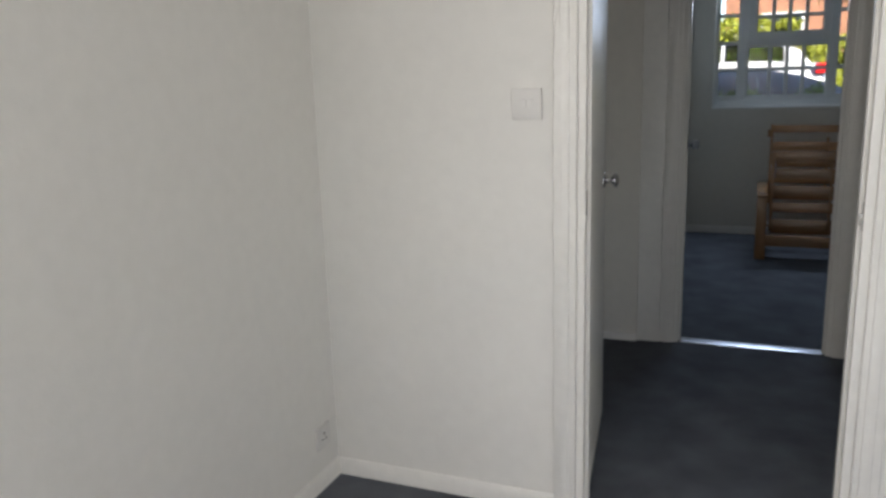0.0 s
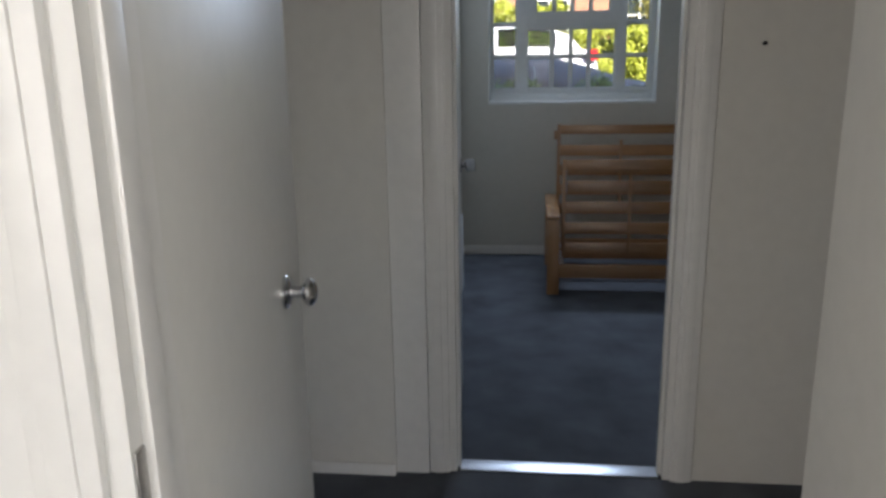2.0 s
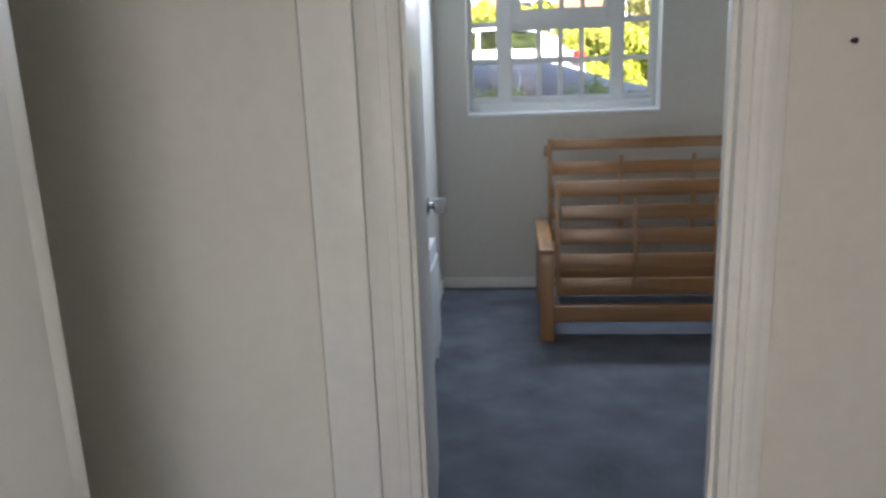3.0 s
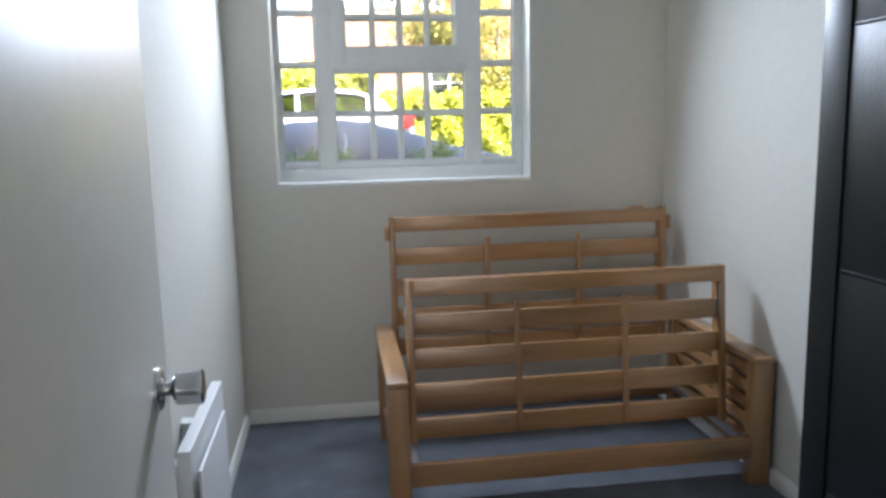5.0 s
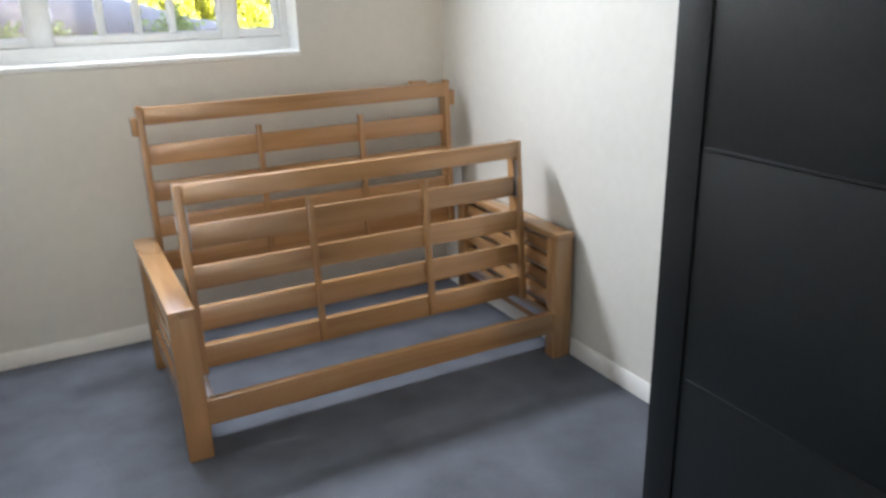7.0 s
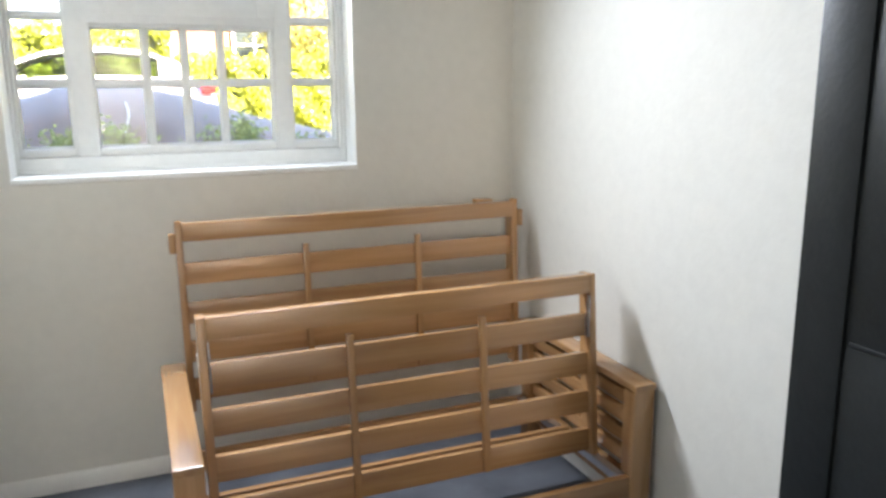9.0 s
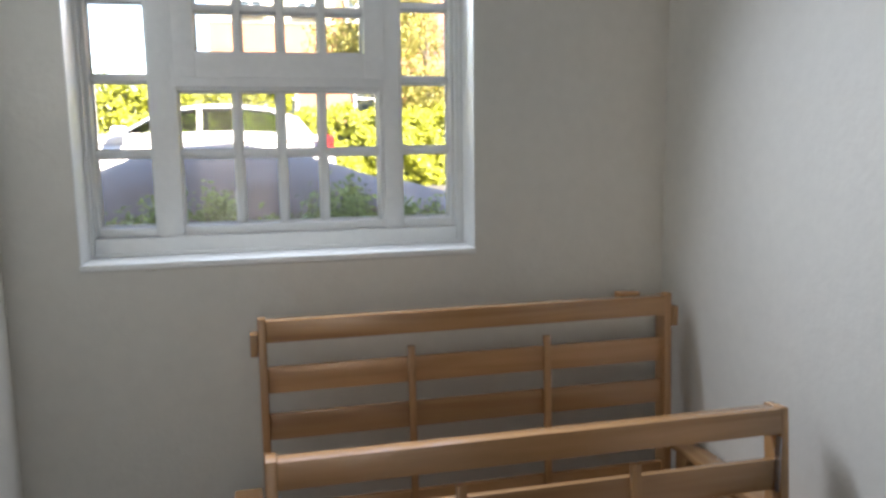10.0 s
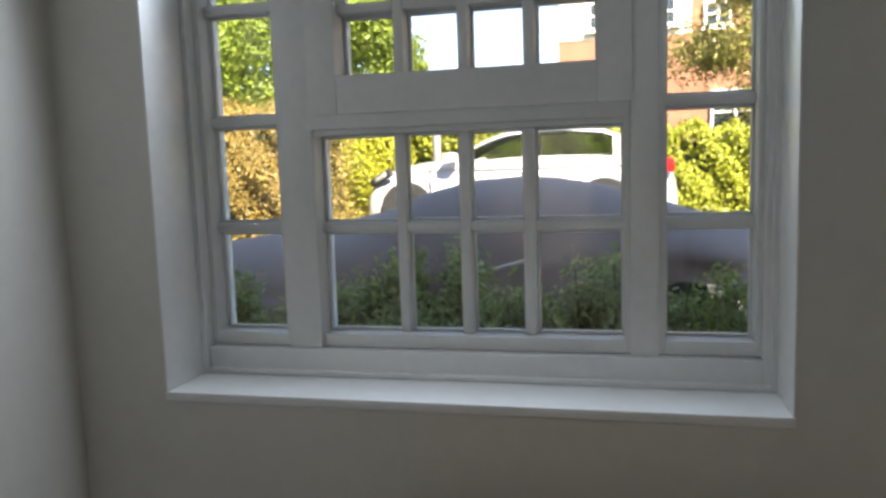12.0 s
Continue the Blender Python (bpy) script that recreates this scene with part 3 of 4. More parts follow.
slatted("seat_panel", 0.45, 1.692, 0.616, 5, 0.131, 5.0, (0, 2.262, 0.194), (0.866, 1.286), "seat deck folded upright, five slats")
slatted("back_panel", 0.438, 1.712, 0.655, 5, 0.136, 3.0, (0, 2.87, 0.315), (0.872, 1.294), "tall slatted backrest")
for x in (0.4465, 1.6925):
    part("fixing", box(x, x + 0.003, 2.295, 2.315, 0.665, 0.705, bevel=0.0008), M_PLASTIC, futon, "small white hinge fixing")
for x in (0.4385, 1.6895):
    slat_wood("stile_end", (x, x + 0.022, 2.872, 2.904, 0.9695, 0.977), futon, 0.003)
for x in (0.4165, 1.7125):
    slat_wood("pivot_block", (x, x + 0.021, 2.868, 2.918, 0.87, 0.935), futon, 0.004)
for x in (0.4755, 1.664):
    lk = lathe([(0, 0), (0.009, 0), (0.009, 0.004), (0, 0.004)], 16, Matrix.Translation((x, 2.285, 0.7)) @ Matrix.Rotation(radians(90), 4, 'Y'))
    add_box(lk, x, x + 0.003, 2.272, 2.29, 0.6, 0.74, bevel=0.001)
    part("link_plate", lk, M_ALU, futon, "pale steel folding link")
part("bracket", box(1.56, 1.63, 2.925, 2.97, 0.9, 0.975, bevel=0.004), M_PINE, futon, "wooden block behind the backrest")

# ---- wardrobe ----
ward = thing("wardrobe", (0, 0, 0), "tall black-brown wardrobe with recessed panels", "wardrobe")
X0, Y1, Y0 = 1.206, 1.042, 0.16
part("body", boxes([(X0 + 0.022, 1.795, Y0, Y0 + 0.02, 0, 2.01), (X0 + 0.022, 1.795, Y1 - 0.02, Y1, 0, 2.01), (X0 + 0.022, 1.795, Y0 + 0.02, Y1 - 0.02, 1.99, 2.01),
                    (X0 + 0.022, 1.795, Y0 + 0.02, Y1 - 0.02, 0.03, 0.05), (1.775, 1.795, Y0 + 0.02, Y1 - 0.02, 0.05, 1.99)], bevel=0.002), M_BLACK, ward)
dr = thing("door", (0, 0, 0))
dr.parent = ward
SEAMS = (0.055, 0.104, 0.58, 1.057, 1.534, 1.99)
part("stile", box(X0, X0 + 0.02, Y1 - 0.082, Y1, 0.05, 1.995, bevel=0.003), M_BLACK, dr)
part("stile", box(X0, X0 + 0.02, Y0, Y0 + 0.1, 0.05, 1.995, bevel=0.003), M_BLACK, dr)
for a, b in zip(SEAMS, SEAMS[1:]):
    part("panel", box(X0 + 0.004, X0 + 0.02, Y0 + 0.101, Y1 - 0.0835, a + 0.0005, b - 0.0005, bevel=0.0015), M_BLACK, dr)
    part("panel_bead", box(X0 + 0.0005, X0 + 0.0045, Y0 + 0.101, Y1 - 0.091, a + 0.001, a + 0.006, bevel=0.0018), M_BLACK, dr)

# ---- outdoors ----
def ground_z(y):
    if y < 4.5:
        return -0.12
    if y < 12:
        return -0.12 + (y - 4.5) / 7.5 * 0.74
    return 0.62


bm = bmesh.new()
rows = []
for y in (-400, -30, 3.2, 4.5, 6, 8, 10, 12, 40, 900):
    rows.append([bm.verts.new((x, y, ground_z(y))) for x in (-600, -20, -6, 0, 6, 20, 600)])
for a, b in zip(rows, rows[1:]):
    for i in range(6):
        bm.faces.new((a[i], a[i + 1], b[i + 1], b[i]))
setting("ground", bm, M_GROUND, "sloping weathered tarmac parking ground", "ground")

# own house, unseen: upper storey and roof added to shade ground under the window
bm = boxes([(-6, -0.6, 3.3, WYO + 0.05, -0.15, 5.1), (2.2, 7, 3.3, WYO + 0.05, -0.15, 5.1), (-0.6, 2.2, 3.3 + 0.065, WYO + 0.05, CEIL + 0.12, 5.1),
            (-6, 7, -6.8, -6.56, 2.6, 5.1), (-6.2, -6, -6.8, 3.41, -0.15, 5.1), (7, 7.2, -6.8, 3.41, -0.15, 5.1)])
setting("wall_outer", bm, M_BRICK_R, "unseen red brick outer wall shading the ground", "wall")
bm = bmesh.new()
v = [bm.verts.new(c) for c in ((-6.4, -7.1, 5.05), (7.4, -7.1, 5.05), (7.4, 3.75, 5.05), (-6.4, 3.75, 5.05), (-6.4, -1.7, 7.6), (7.4, -1.7, 7.6))]
for f in ((0, 1, 5, 4), (3, 4, 5, 2), (0, 4, 3), (1, 2, 5), (0, 3, 2, 1)):
    bm.faces.new([v[i] for i in f])
setting("roof", bm, M_ROOF, "unseen brown tiled pitched roof shading the ground", "roof")


def leaves_mesh(name, pts, normals, size, seed, material):
    """Many small folded leaves at the points, turned at random about their normals."""
    rng = np.random.default_rng(seed)
    n = len(pts)
    nrm = normals + rng.normal(0, 0.55, (n, 3))
    nrm /= np.linalg.norm(nrm, axis=1)[:, None] + 1e-9
    ref = rng.normal(size=(n, 3))
    u = np.cross(nrm, ref)
    u /= np.linalg.norm(u, axis=1)[:, None] + 1e-9
    v = np.cross(nrm, u)
    s = (size * rng.uniform(0.6, 1.35, n))[:, None]
    a, b = pts - u * s, pts + u * s
    c = pts + v * s * 0.5 + nrm * s * 0.2
    d = pts - v * s * 0.5 + nrm * s * 0.2
    verts = np.stack([a, c, b, d], 1).reshape(-1, 3)
    idx = np.arange(n)[:, None] * 4
    faces = np.concatenate([idx + [0, 1, 2], idx + [0, 2, 3]], 0)
    me = bpy.data.meshes.new(name)
    me.from_pydata(verts.tolist(), [], faces.tolist())
    me.materials.append(material)
    return me


def hedge(name, x0, x1, y0, y1, z0, z1, n, size, material, label, category, seed, lump=0.12):
    rng = np.random.default_rng(seed)
    ob = thing(name, (0, 0, 0), label, category)
    # solid dark box, painted as the shade behind the leaves
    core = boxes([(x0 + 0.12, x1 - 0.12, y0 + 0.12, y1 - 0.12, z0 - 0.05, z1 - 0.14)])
    part("shade_core", core, M_HEDGE_CORE, ob)
    k = rng.random(n)
    u, w = rng.random(n), rng.random(n)
    p = np.zeros((n, 3))
    nr = np.zeros((n, 3))
    front, top = k < 0.6, k >= 0.75
    end = ~front & ~top
    p[front] = np.stack([x0 + u[front] * (x1 - x0), np.full(front.sum(), y0), z0 + w[front] * (z1 - z0)], 1)
    nr[front] = (0, -1, 0.3)
    p[top] = np.stack([x0 + u[top] * (x1 - x0), y0 + w[top] * (y1 - y0), np.full(top.sum(), z1)], 1)
    nr[top] = (0, -0.2, 1)
    sx = np.where(u[end] > 0.5, x1, x0)
    p[end] = np.stack([sx, y0 + rng.random(end.sum()) * (y1 - y0), z0 + w[end] * (z1 - z0)], 1)
    nr[end] = np.stack([np.where(u[end] > 0.5, 1, -1), np.zeros(end.sum()), np.full(end.sum(), 0.3)], 1)
    l = lump * (np.sin(p[:, 0] * 3.1 + seed) * np.cos(p[:, 2] * 4.3) + 0.6 * np.sin(p[:, 0] * 9.7 + p[:, 2] * 7.1) + rng.normal(0, 0.5, n))
    p += nr * l[:, None]
    part("foliage", leaves_mesh("foliage", p, nr, size, seed, material), material, ob, "", False)
    return ob


def tree(name, x, y, z, h, r, n, size, material, label, seed, clumps=16, low=0.3):
    rng = np.random.default_rng(seed)
    ob = thing(name, (x, y, z), label, "tree")
    bm = bmesh.new()

    def limb(p, q, ra, rb):
        p, q = Vector(p), Vector(q)
        d = q - p
        m = Matrix.Translation(p) @ d.to_track_quat('Z', 'Y').to_matrix().to_4x4()
        r_ = bmesh.ops.create_cone(bm, cap_ends=True, segments=8, radius1=ra, radius2=rb, depth=d.length, matrix=m @ Matrix.Translation((0, 0, d.length / 2)))
        return r_

    limb((0, 0, -0.1), (0.05, 0.02, h * 0.75), h * 0.028, h * 0.010)
    cs = []
    for i in range(clumps):
        a = rng.uniform(0, 6.28)
        zz = h * rng.uniform(low, 0.97)
        rr = r * rng.uniform(0.25, 1.0) * (1 - 0.55 * abs(zz / h - 0.55))
        c = (rr * math.cos(a), rr * math.sin(a), zz)
        cs.append((c, r * rng.uniform(0.28, 0.5)))
        limb((0.03, 0.01, zz * 0.72), c, h * 0.008, h * 0.003)
    part("trunk", bm, M_BARK, ob)
    k = rng.integers(0, clumps, n)
    d = rng.normal(size=(n, 3))
    d /= np.linalg.norm(d, axis=1)[:, None]
    rad = np.array([c[1] for c in cs])[k] * rng.random(n) ** 0.5 * rng.uniform(0.8, 1.25, n)
    p = np.array([c[0] for c in cs])[k] + d * rad[:, None] * (1, 1, 0.8)
    part("crown", leaves_mesh("crown", p, d, size, seed, material), material, ob, "", False)
    return ob


def shrub(name, x, y, z, w, h, n, seed, label):
    """A feathery low shrub of upswept sprays."""
    rng = np.random.default_rng(seed)
    ob = thing(name, (x, y, z), label, "shrub")
    bm = bmesh.new()
    tips, P, N = [], [], []
    for i in range(60):
        a, t = rng.uniform(0, 6.28), rng.uniform(0.15, 1.0)
        tip = np.array((w * t * math.cos(a), w * 0.7 * t * math.sin(a), h * (1.0 - 0.25 * t * t) * rng.uniform(0.78, 1.1)))
        base = np.array((0.55 * tip[0], 0.55 * tip[1], 0.0))
        tips.append((base, tip))
        d = Vector(tip - base)
        m = Matrix.Translation(base) @ d.to_track_quat('Z', 'Y').to_matrix().to_4x4()
        bmesh.ops.create_cone(bm, cap_ends=False, segments=5, radius1=0.008, radius2=0.002, depth=d.length, matrix=m @ Matrix.Translation((0, 0, d.length / 2)))
        kk = n // 60
        s = rng.random(kk) ** 0.4
        p = base + (tip - base) * s[:, None] + rng.normal(0, 0.06, (kk, 3)) * (1.5 - s[:, None])
        P.append(p)
        N.append(np.tile(np.array((math.cos(a), math.sin(a), 0.8)), (kk, 1)))
    part("stems", bm, M_BARK, ob)
    part("foliage", leaves_mesh("foliage", np.concatenate(P), np.concatenate(N), 0.016, seed, M_LEAF_SHRUB), M_LEAF_SHRUB, ob, "", False)
    return ob


SHR = "feathery green juniper shrub below the window"
for i, (x, y, w, h) in enumerate([(-1.6 + 0.36 * k + 0.08 * math.sin(k * 2.3), 4.42 + 0.12 * math.sin(k * 1.7), 0.5, 1.22 + 0.05 * math.sin(k * 2.9)) for k in range(12)]):
    tagged(shrub("shrub", x, y, ground_z(y), w, h, 26000, 30 + i, SHR), group="shrubs under the window")


def interp(tab, x):
    return float(np.interp(x, [a for a, _ in tab], [b for _, b in tab]))


def car_loft(stations, bottom, top, half, n=64, ring=40, square=3.2, wrinkle=0.0, seed=1, folds_from=99.0):
    """A skin over a car, lofted along x: ring sections from sill to sill over the top."""
    bm = bmesh.new()
    x0, x1 = stations
    secs = []
    for i in range(n):
        x = x0 + (x1 - x0) * i / (n - 1)
        zb, zt, hw = interp(bottom, x), interp(top, x), interp(half, x)
        sec = []
        for j in range(ring):
            a = math.pi * j / (ring - 1)
            c, s = math.cos(a), math.sin(a)
            yy = -hw * math.copysign(abs(c) ** (2 / square), c)
            zz = zb + (zt - zb) * abs(s) ** (2 / square)
            if wrinkle:
                q = Vector((x * 1.6, yy * 1.3 + seed, zz * 3.0))
                d = wrinkle * (noise.noise(q) + 0.5 * noise.noise(Vector((x * 4.5, yy * 3 + seed, zz * 5))))
                if x > folds_from:
                    d += 0.016 * min(1, (x - folds_from) * 2) * math.sin(30 * zz + 4 * x + 3 * noise.noise(q))
                yy += math.copysign(d, yy)
                zz += d * 0.5 * s
            sec.append(bm.verts.new((x, yy, zz)))
        secs.append(sec)
    for a, b in zip(secs, secs[1:]):
        for j in range(ring - 1):
            bm.faces.new((a[j], a[j + 1], b[j + 1], b[j]))
    bm.faces.new(secs[0])
    bm.faces.new(secs[-1])
    return bm


# covered car, its length along x
gz = ground_z(6.9)
cov = thing("covered_car", (0.0, 7.15, gz), "parked car under a wrinkled grey cloth cover", "car")
TOP = [(-2.62, 0.45), (-2.5, 0.7), (-2.19, 0.9), (-1.33, 1.0), (-0.9, 1.08), (-0.48, 1.24), (-0.2, 1.3), (0.1, 1.325), (0.4, 1.315), (0.75, 1.25), (1.05, 1.16), (1.4, 1.06), (1.7, 0.99), (2.0, 0.92), (2.12, 0.6)]
BOT = [(-2.7, 0.3), (0.85, 0.3), (1.0, 0.6), (1.15, 0.72), (1.4, 0.7), (1.55, 0.55), (1.65, 0.3), (2.4, 0.3)]
HALF = [(-2.62, 0.5), (-2.3, 0.78), (-1.4, 0.88), (1.3, 0.88), (1.9, 0.8), (2.12, 0.55)]
cv = part("cover", car_loft((-2.62, 2.12), BOT, TOP, HALF, 130, 72, 2.7, 0.05, 3, 0.85), M_COVER, cov)


def on_cover(x, z):
    """The near side of the cover at x and height z."""
    zb, zt, hw = 0.3, interp(TOP, x), interp(HALF, x)
    s = min(1, max(0, (z - zb) / (zt - zb))) ** (2.7 / 2)
    return Vector((x, -hw * math.sqrt(1 - s * s) ** (2 / 2.7) - 0.045, z))


def strap(pts, r=0.009):
    cu = bpy.data.curves.new("strap", 'CURVE')
    cu.dimensions, cu.bevel_depth, cu.bevel_resolution = '3D', r, 2
    sp = cu.splines.new('POLY')
    sp.points.add(len(pts) - 1)
    for p, q in zip(sp.points, pts):
        p.co = (*q, 1)
    tmp = bpy.data.objects.new("strap", cu)
    me = bpy.data.meshes.new_from_object(tmp)
    bpy.data.objects.remove(tmp)
    part("strap", me, M_COVER_PALE, cov, "pale tie strap")


strap([on_cover(0.3 + 0.02 * math.sin(k), 1.2 - 0.05 * k) for k in range(9)])
strap([on_cover(0.0 + 0.045 * k, 0.765 + 0.012 * k) for k in range(8)], 0.012)
strap([on_cover(0.27 + 0.03 * k, 0.88 - 0.02 * (k % 2)) for k in range(4)], 0.014)


def wheel(x, y, z, r, parent, side):
    m = Matrix.Translation((x, y, z)) @ Matrix.Rotation(radians(90), 4, 'X')
    t = part("wheel", lathe([(r * 0.62, -0.09), (r * 0.93, -0.1), (r, -0.06), (r, 0.06), (r * 0.93, 0.1), (r * 0.62, 0.09), (r * 0.62, -0.09)], 32, m), M_TYRE, parent, "black tyre")
    bm = lathe([(0, 0.06), (0.05, 0.065), (r * 0.2, 0.05), (r * 0.55, 0.075), (r * 0.62, 0.085), (r * 0.62, -0.08), (0, -0.08)], 32, m)
    part("rim", bm, M_ALLOY, t)
    return t


for x in (-1.75, 1.2):
    wheel(x, -0.8, 0.31, 0.31, cov, -1)
    wheel(x, 0.74, 0.31, 0.31, cov, 1)

# white hatchback, its nose towards -x
gz = ground_z(12.4)
wc = thing("white_car", (-0.69, 12.4, gz), "parked white hatchback in the sun", "car")
TOP = [(-1.97, 0.38), (-1.955, 0.47), (-1.92, 0.6), (-1.87, 0.7), (-1.79, 0.78), (-1.67, 0.85), (-1.45, 0.91), (-1.15, 0.96), (-0.85, 0.985), (-0.6, 0.97), (-0.3, 0.94), (2.05, 0.94), (2.16, 0.86), (2.22, 0.58)]
BOT = [(-2.1, 0.24), (2.3, 0.24)]
HALF = [(-1.97, 0.42), (-1.95, 0.5), (-1.91, 0.58), (-1.84, 0.67), (-1.72, 0.75), (-1.5, 0.82), (-1.2, 0.86), (1.6, 0.86), (2.08, 0.8), (2.22, 0.6)]
body = part("body", car_loft((-1.97, 2.22), BOT, TOP, HALF, 150, 56, 3.3), M_CARWHITE, wc)
TOPG = [(-1.05, 0.93), (-0.7, 1.0), (-0.3, 1.22), (0.0, 1.325), (0.35, 1.375), (0.8, 1.385), (1.3, 1.33), (1.7, 1.19), (1.93, 0.9)]
HALFG = [(-1.05, 0.74), (0.2, 0.72), (1.3, 0.7), (1.93, 0.7)]
BOTG = [(-1.05, 0.84), (1.93, 0.84)]
bm = car_loft((-1.05, 1.93), BOTG, TOPG, HALFG, 90, 60, 4.6)
bm.normal_update()
gone = []
for f in bm.faces:
    c = f.calc_center_median()
    lim = interp(TOPG, c.x) - 0.07
    if 0.975 < c.z < lim and abs(f.normal.y) > 0.3 and (-0.75 < c.x < 0.33 or 0.4 < c.x < 1.42):
        gone.append(f)
bmesh.ops.delete(bm, geom=gone, context='FACES')
part("cabin", bm, M_CARWHITE, wc)


def side_glass(pts, name="side_window"):
    bm = bmesh.new()
    f = [bm.verts.new((x, y, z)) for x, y, z in pts]
    b = [bm.verts.new((x, y + 0.02, z)) for x, y, z in pts]
    bm.faces.new(f)
    bm.faces.new(b)
    k = len(pts)
    for i in range(k):
        bm.faces.new((f[i], f[(i + 1) % k], b[(i + 1) % k], b[i]))
    part(name, bm, M_TINT, wc, "tinted glass")


for s in (-1, 1):
    for a, c in ((-0.74, 0.33), (0.4, 1.42)):
        xs = [a + (c - a) * i / 8 for i in range(9)]
        side_glass([(x, s * 0.70, 0.965) for x in xs] + [(x, s * 0.685, interp(TOPG, x) - 0.065) for x in reversed(xs) if interp(TOPG, x) - 0.065 > 0.985])
part("tail_lamp", box(1.96, 2.17, -0.84, -0.66, 0.73, 0.92, bevel=0.03), M_RED, wc, "red tail lamp")
lamp_at = Matrix.Translation((-1.66, -0.745, 0.765)) @ Matrix.Rotation(radians(-27), 4, "Z") @ Matrix.Rotation(radians(-24), 4, "Y")
hl = part("head_lamp", box(-0.2, 0.2, -0.03, 0.05, -0.055, 0.055, bevel=0.026, m=lamp_at), M_DARK, wc, "dark headlamp housing")
part("lens", box(-0.1, 0.15, -0.036, 0.03, -0.032, 0.036, bevel=0.022, m=lamp_at), M_LAMPCLEAR, hl, "clear lens")
part("lower_grille", box(-1.985, -1.8, -0.4, 0.4, 0.3, 0.46, bevel=0.03), M_DARK, wc)
part("door_mirror", box(-0.74, -0.54, -1.02, -0.82, 0.94, 1.07, bevel=0.05), M_CARWHITE, wc)
part("door_handle", box(0.2, 0.38, -0.885, -0.855, 0.79, 0.82, bevel=0.008), M_CARWHITE, wc)
for x in (0.33, -0.95):
    part("door_seam", box(x, x + 0.015, -0.868, -0.85, 0.35, 0.92), M_DARK, wc)
for x in (-1.27, 1.32):
    part("wheel_arch", lathe([(0, -0.1), (0.35, -0.1), (0.37, -0.085), (0.37, 0.085), (0.35, 0.1), (0, 0.1)], 36, Matrix.Translation((x, -0.775, 0.33)) @ Matrix.Rotation(radians(90), 4, 'X')), M_DARK, wc)
for x in (-1.27, 1.32):
    wheel(x, -0.78, 0.3, 0.3, wc, -1)
    wheel(x, 0.78, 0.3, 0.3, wc, 1)

# hedges and trees
hedge("hedge", 1.1, 9.0, 14.6, 15.8, 0.6, 1.93, 30000, 0.05, M_LEAF_HEDGE, "clipped bright yellow-green hedge in the sun", "hedge", 5)
hedge("hedge", -8.0, 1.0, 15.0, 16.2, 0.6, 2.5, 24000, 0.055, M_LEAF_HEDGE, "clipped bright yellow-green hedge behind the white car", "hedge", 6)
hedge("golden_hedge", -6.5, -2.85, 10.6, 11.9, 0.5, 2.3, 40000, 0.03, M_LEAF_GOLD, "loose golden brown conifer hedge", "hedge", 7, 0.16)
tree("tree", -5.9, 19, 0.62, 5.6, 2.5, 38000, 0.07, M_LEAF_TREE, "tall bright green broadleaf tree", 11, 22)
tree("tree", -8.6, 17, 0.62, 5.0, 2.7, 42000, 0.075, M_LEAF_TREE, "bright green broadleaf tree over the hedge", 12, 34)
tree("tree", -6.3, 24, 0.62, 6.4, 1.4, 14000, 0.07, M_LEAF_TREE, "slender dark green tree", 13, 16)
tree("tree", 4.1, 17.6, 0.62, 4.6, 1.9, 26000, 0.05, M_LEAF_FAR, "sparse brown-green tree before the brick house", 14, 16, 0.2)
tree("tree", 7.2, 17.6, 0.62, 5.2, 2.0, 22000, 0.05, M_LEAF_FAR, "sparse brown-green tree before the brick house", 15, 16, 0.2)

lp = thing("post", (-2.17, 14.2, 0.62), "plain grey post standing before the hedge", "post")
part("shaft", lathe([(0, 0), (0.085, 0), (0.085, 0.06), (0.074, 0.07), (0.07, 1.82), (0.055, 1.86), (0, 1.87)], 18), M_POST, lp)


def bush(x, y, z, w, h, n, size, seed, label):
    """A rounded bush: stems fanning from the root under a full, uneven crown."""
    ob = thing("bush", (x, y, z), label, "bush")
    rng = np.random.default_rng(seed)
    bm = bmesh.new()
    for k in range(9):
        a = rng.uniform(0, 2 * math.pi)
        d = Vector((math.cos(a) * w * 0.5, math.sin(a) * w * 0.5, h * 0.8))
        m = d.to_track_quat('Z', 'Y').to_matrix().to_4x4()
        bmesh.ops.create_cone(bm, cap_ends=False, segments=6, radius1=0.03, radius2=0.006, depth=d.length, matrix=m @ Matrix.Translation((0, 0, d.length / 2)))
    part("stems", bm, M_BARK, ob)
    v = rng.normal(0, 1, (n, 3))
    v /= np.linalg.norm(v, axis=1)[:, None]
    lump = 1 + 0.09 * np.sin(5 * v[:, 0] + 2) * np.cos(6 * v[:, 2]) + 0.07 * np.sin(9 * v[:, 1] + 4 * v[:, 2])
    r = (0.72 + 0.3 * rng.random(n) ** 0.6) * lump
    p = v * r[:, None] * np.array((w, w * 0.8, h / 2)) + np.array((0, 0, h / 2 + 0.03))
    keep = p[:, 2] > 0.05
    part("foliage", leaves_mesh("foliage", p[keep], v[keep], size, seed, M_LEAF_LIME), M_LEAF_LIME, ob, "", False)
    return ob


bush(-3.35, 13.75, 0.62, 0.78, 2.2, 15000, 0.045, 71, "rounded bright lime yellow bush in the sun")


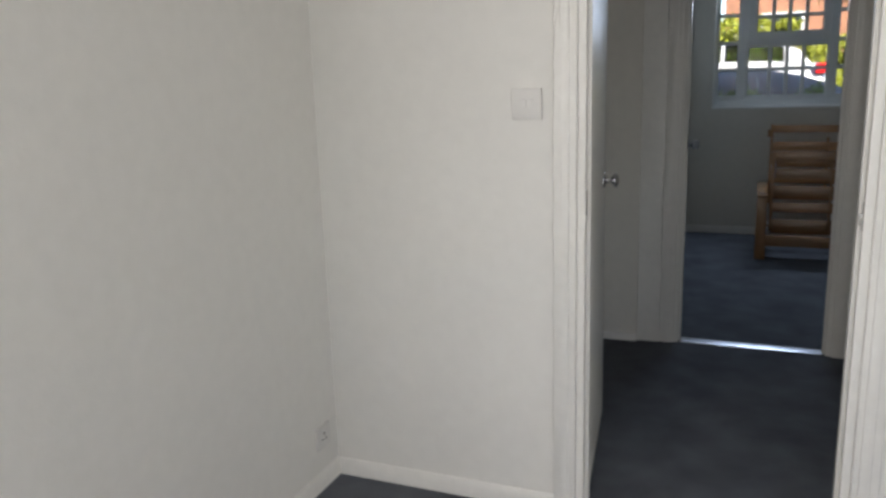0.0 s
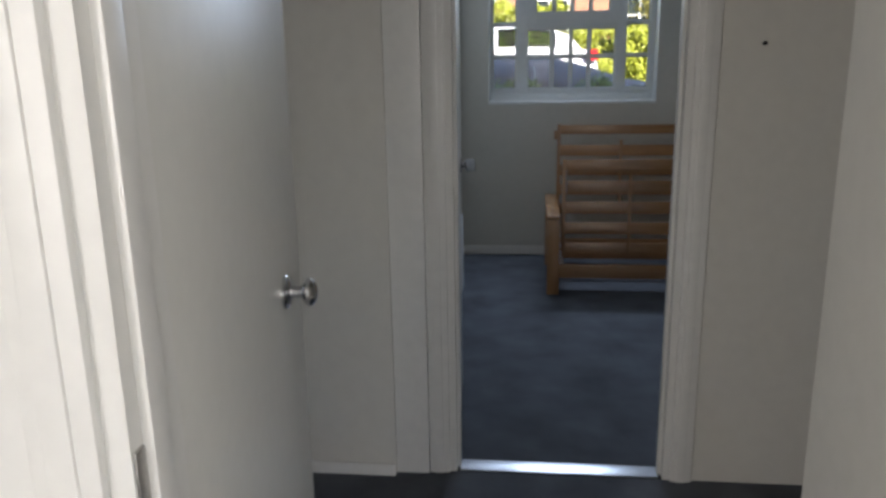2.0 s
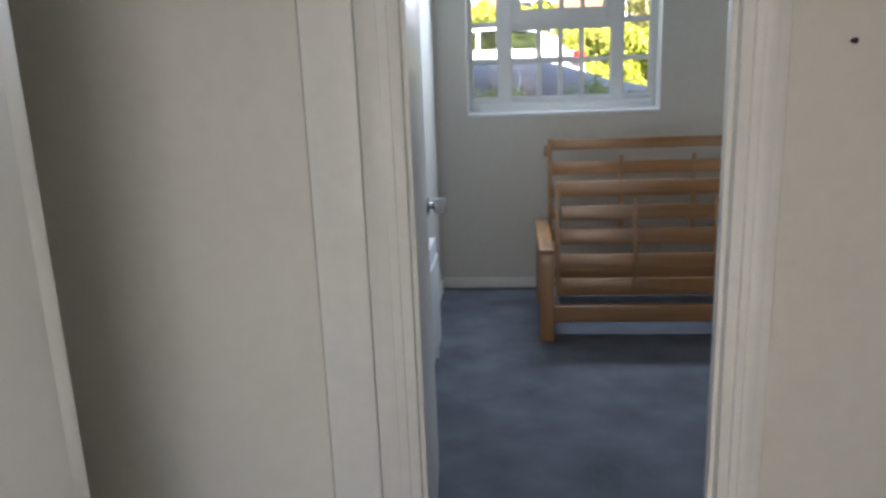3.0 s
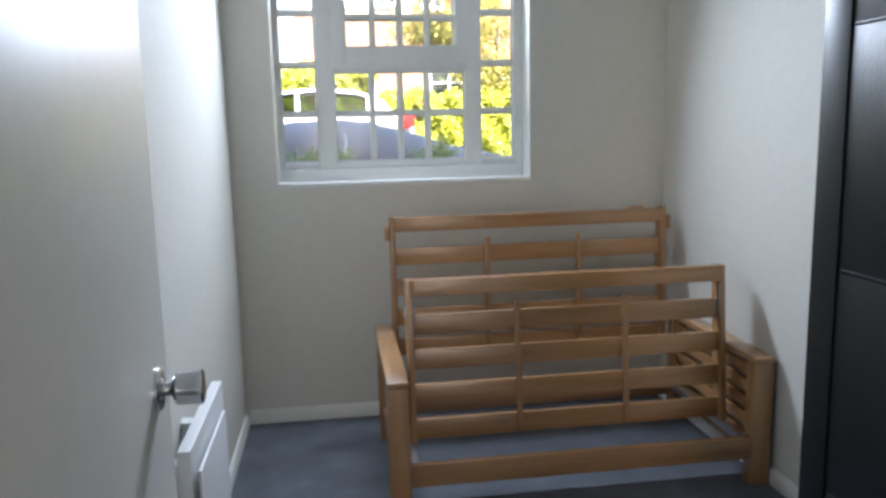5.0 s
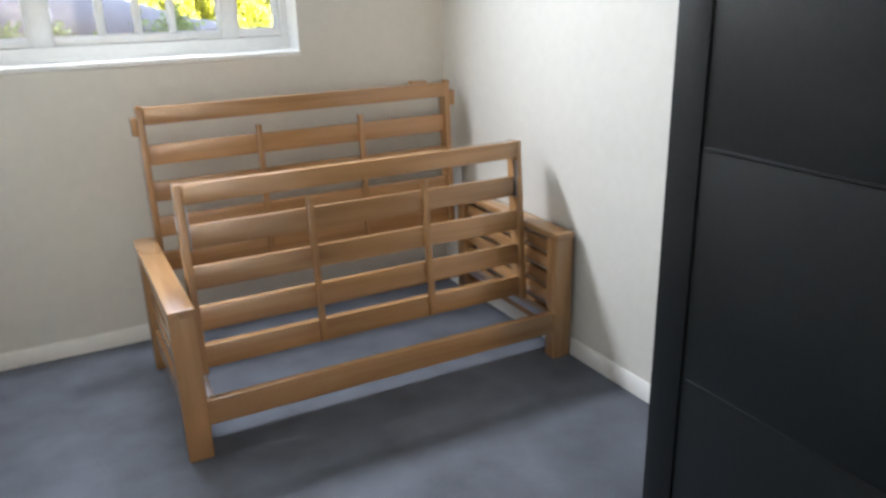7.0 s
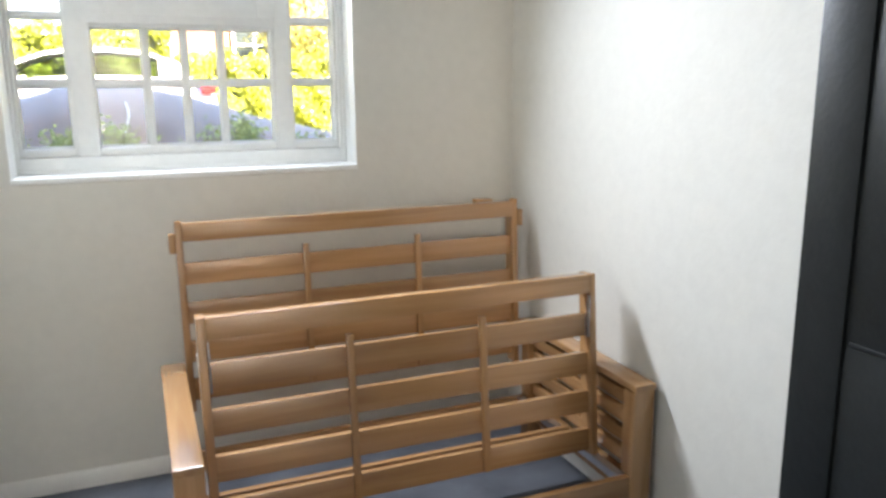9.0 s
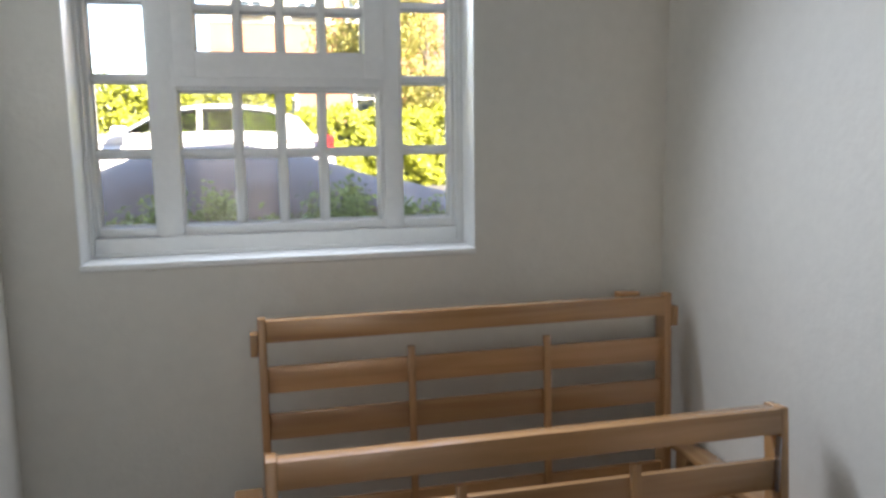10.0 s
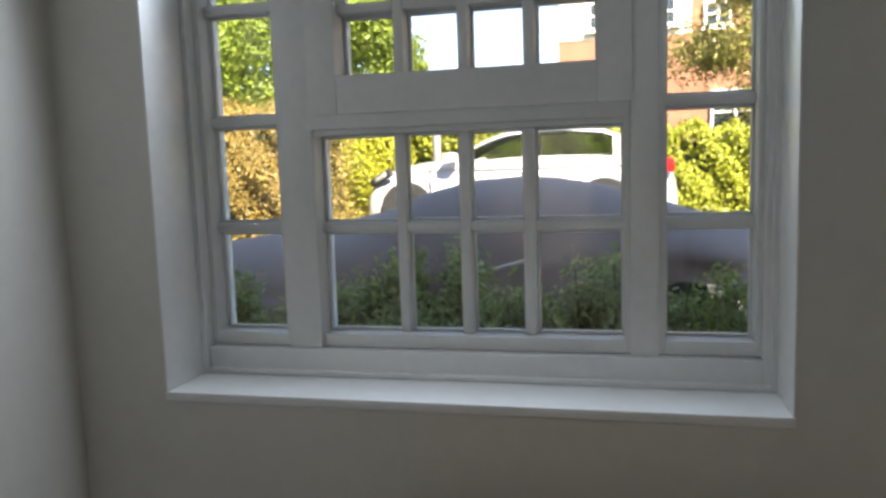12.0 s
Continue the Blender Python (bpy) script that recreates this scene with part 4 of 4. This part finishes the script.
def far_house(name, x0, x1, y, z, eaves, cream, wins, label):
    ob = thing(name, (0, 0, 0), label, "house")
    part("wall", box(x0, x1, y, y + 8, z - 0.1, z + eaves), M_BRICK_R, ob)
    for a, b, c, d in cream:
        part("render_panel", box(a, b, y - 0.03, y - 0.001, c, d), M_RENDER, ob, "cream render")
    bm = bmesh.new()
    v = [bm.verts.new(c) for c in ((x0 - .3, y - .4, z + eaves - .1), (x1 + .3, y - .4, z + eaves - .1), (x1 + .3, y + 8.4, z + eaves - .1), (x0 - .3, y + 8.4, z + eaves - .1), (x0 - .3, y + 4, z + eaves + 2.6), (x1 + .3, y + 4, z + eaves + 2.6))]
    for f in ((0, 1, 5, 4), (3, 4, 5, 2), (0, 4, 3), (1, 2, 5), (0, 3, 2, 1)):
        bm.faces.new([v[i] for i in f])
    part("roof", bm, M_ROOF, ob)
    for cx, cz, w, h in wins:
        wd = part("window", boxes([(cx - w / 2, cx - w / 2 + .07, y - .1, y - .032, cz - h / 2, cz + h / 2), (cx + w / 2 - .07, cx + w / 2, y - .1, y - .032, cz - h / 2, cz + h / 2),
                                   (cx - w / 2 + .07, cx + w / 2 - .07, y - .1, y - .032, cz - h / 2, cz - h / 2 + .07), (cx - w / 2 + .07, cx + w / 2 - .07, y - .1, y - .032, cz + h / 2 - .07, cz + h / 2),
                                   (cx - .03, cx + .03, y - .1, y - .032, cz - h / 2 + .07, cz + h / 2 - .07), (cx - w / 2 + .07, cx + w / 2 - .07, y - .095, y - .034, cz - .025, cz + .025)]), M_WINWHITE, ob)
        part("pane", box(cx - w / 2 + .06, cx + w / 2 - .06, y - .06, y - .033, cz - h / 2 + .06, cz + h / 2 - .06), M_CARGLASS, wd)
        part("sill", box(cx - w / 2 - .06, cx + w / 2 + .06, y - .16, y - .03, cz - h / 2 - .07, cz - h / 2 - .002), M_WINWHITE, wd)
    return ob


far_house("far_house", -0.74, 14, 22, 0.62, 5.6, [(-0.72, 2.55, 4.57, 6.2)],
          [(0.36, 5.14, 0.68, 0.7), (1.85, 5.14, 0.7, 0.7), (3.16, 4.99, 0.66, 0.62), (6.6, 5.6, 1.1, 1.0), (9.3, 5.6, 1.1, 1.0), (0.9, 2.6, 1.2, 1.1), (3.6, 2.6, 1.2, 1.1), (6.6, 2.6, 1.2, 1.1)],
          "two-storey brick house with cream render panel and white windows")
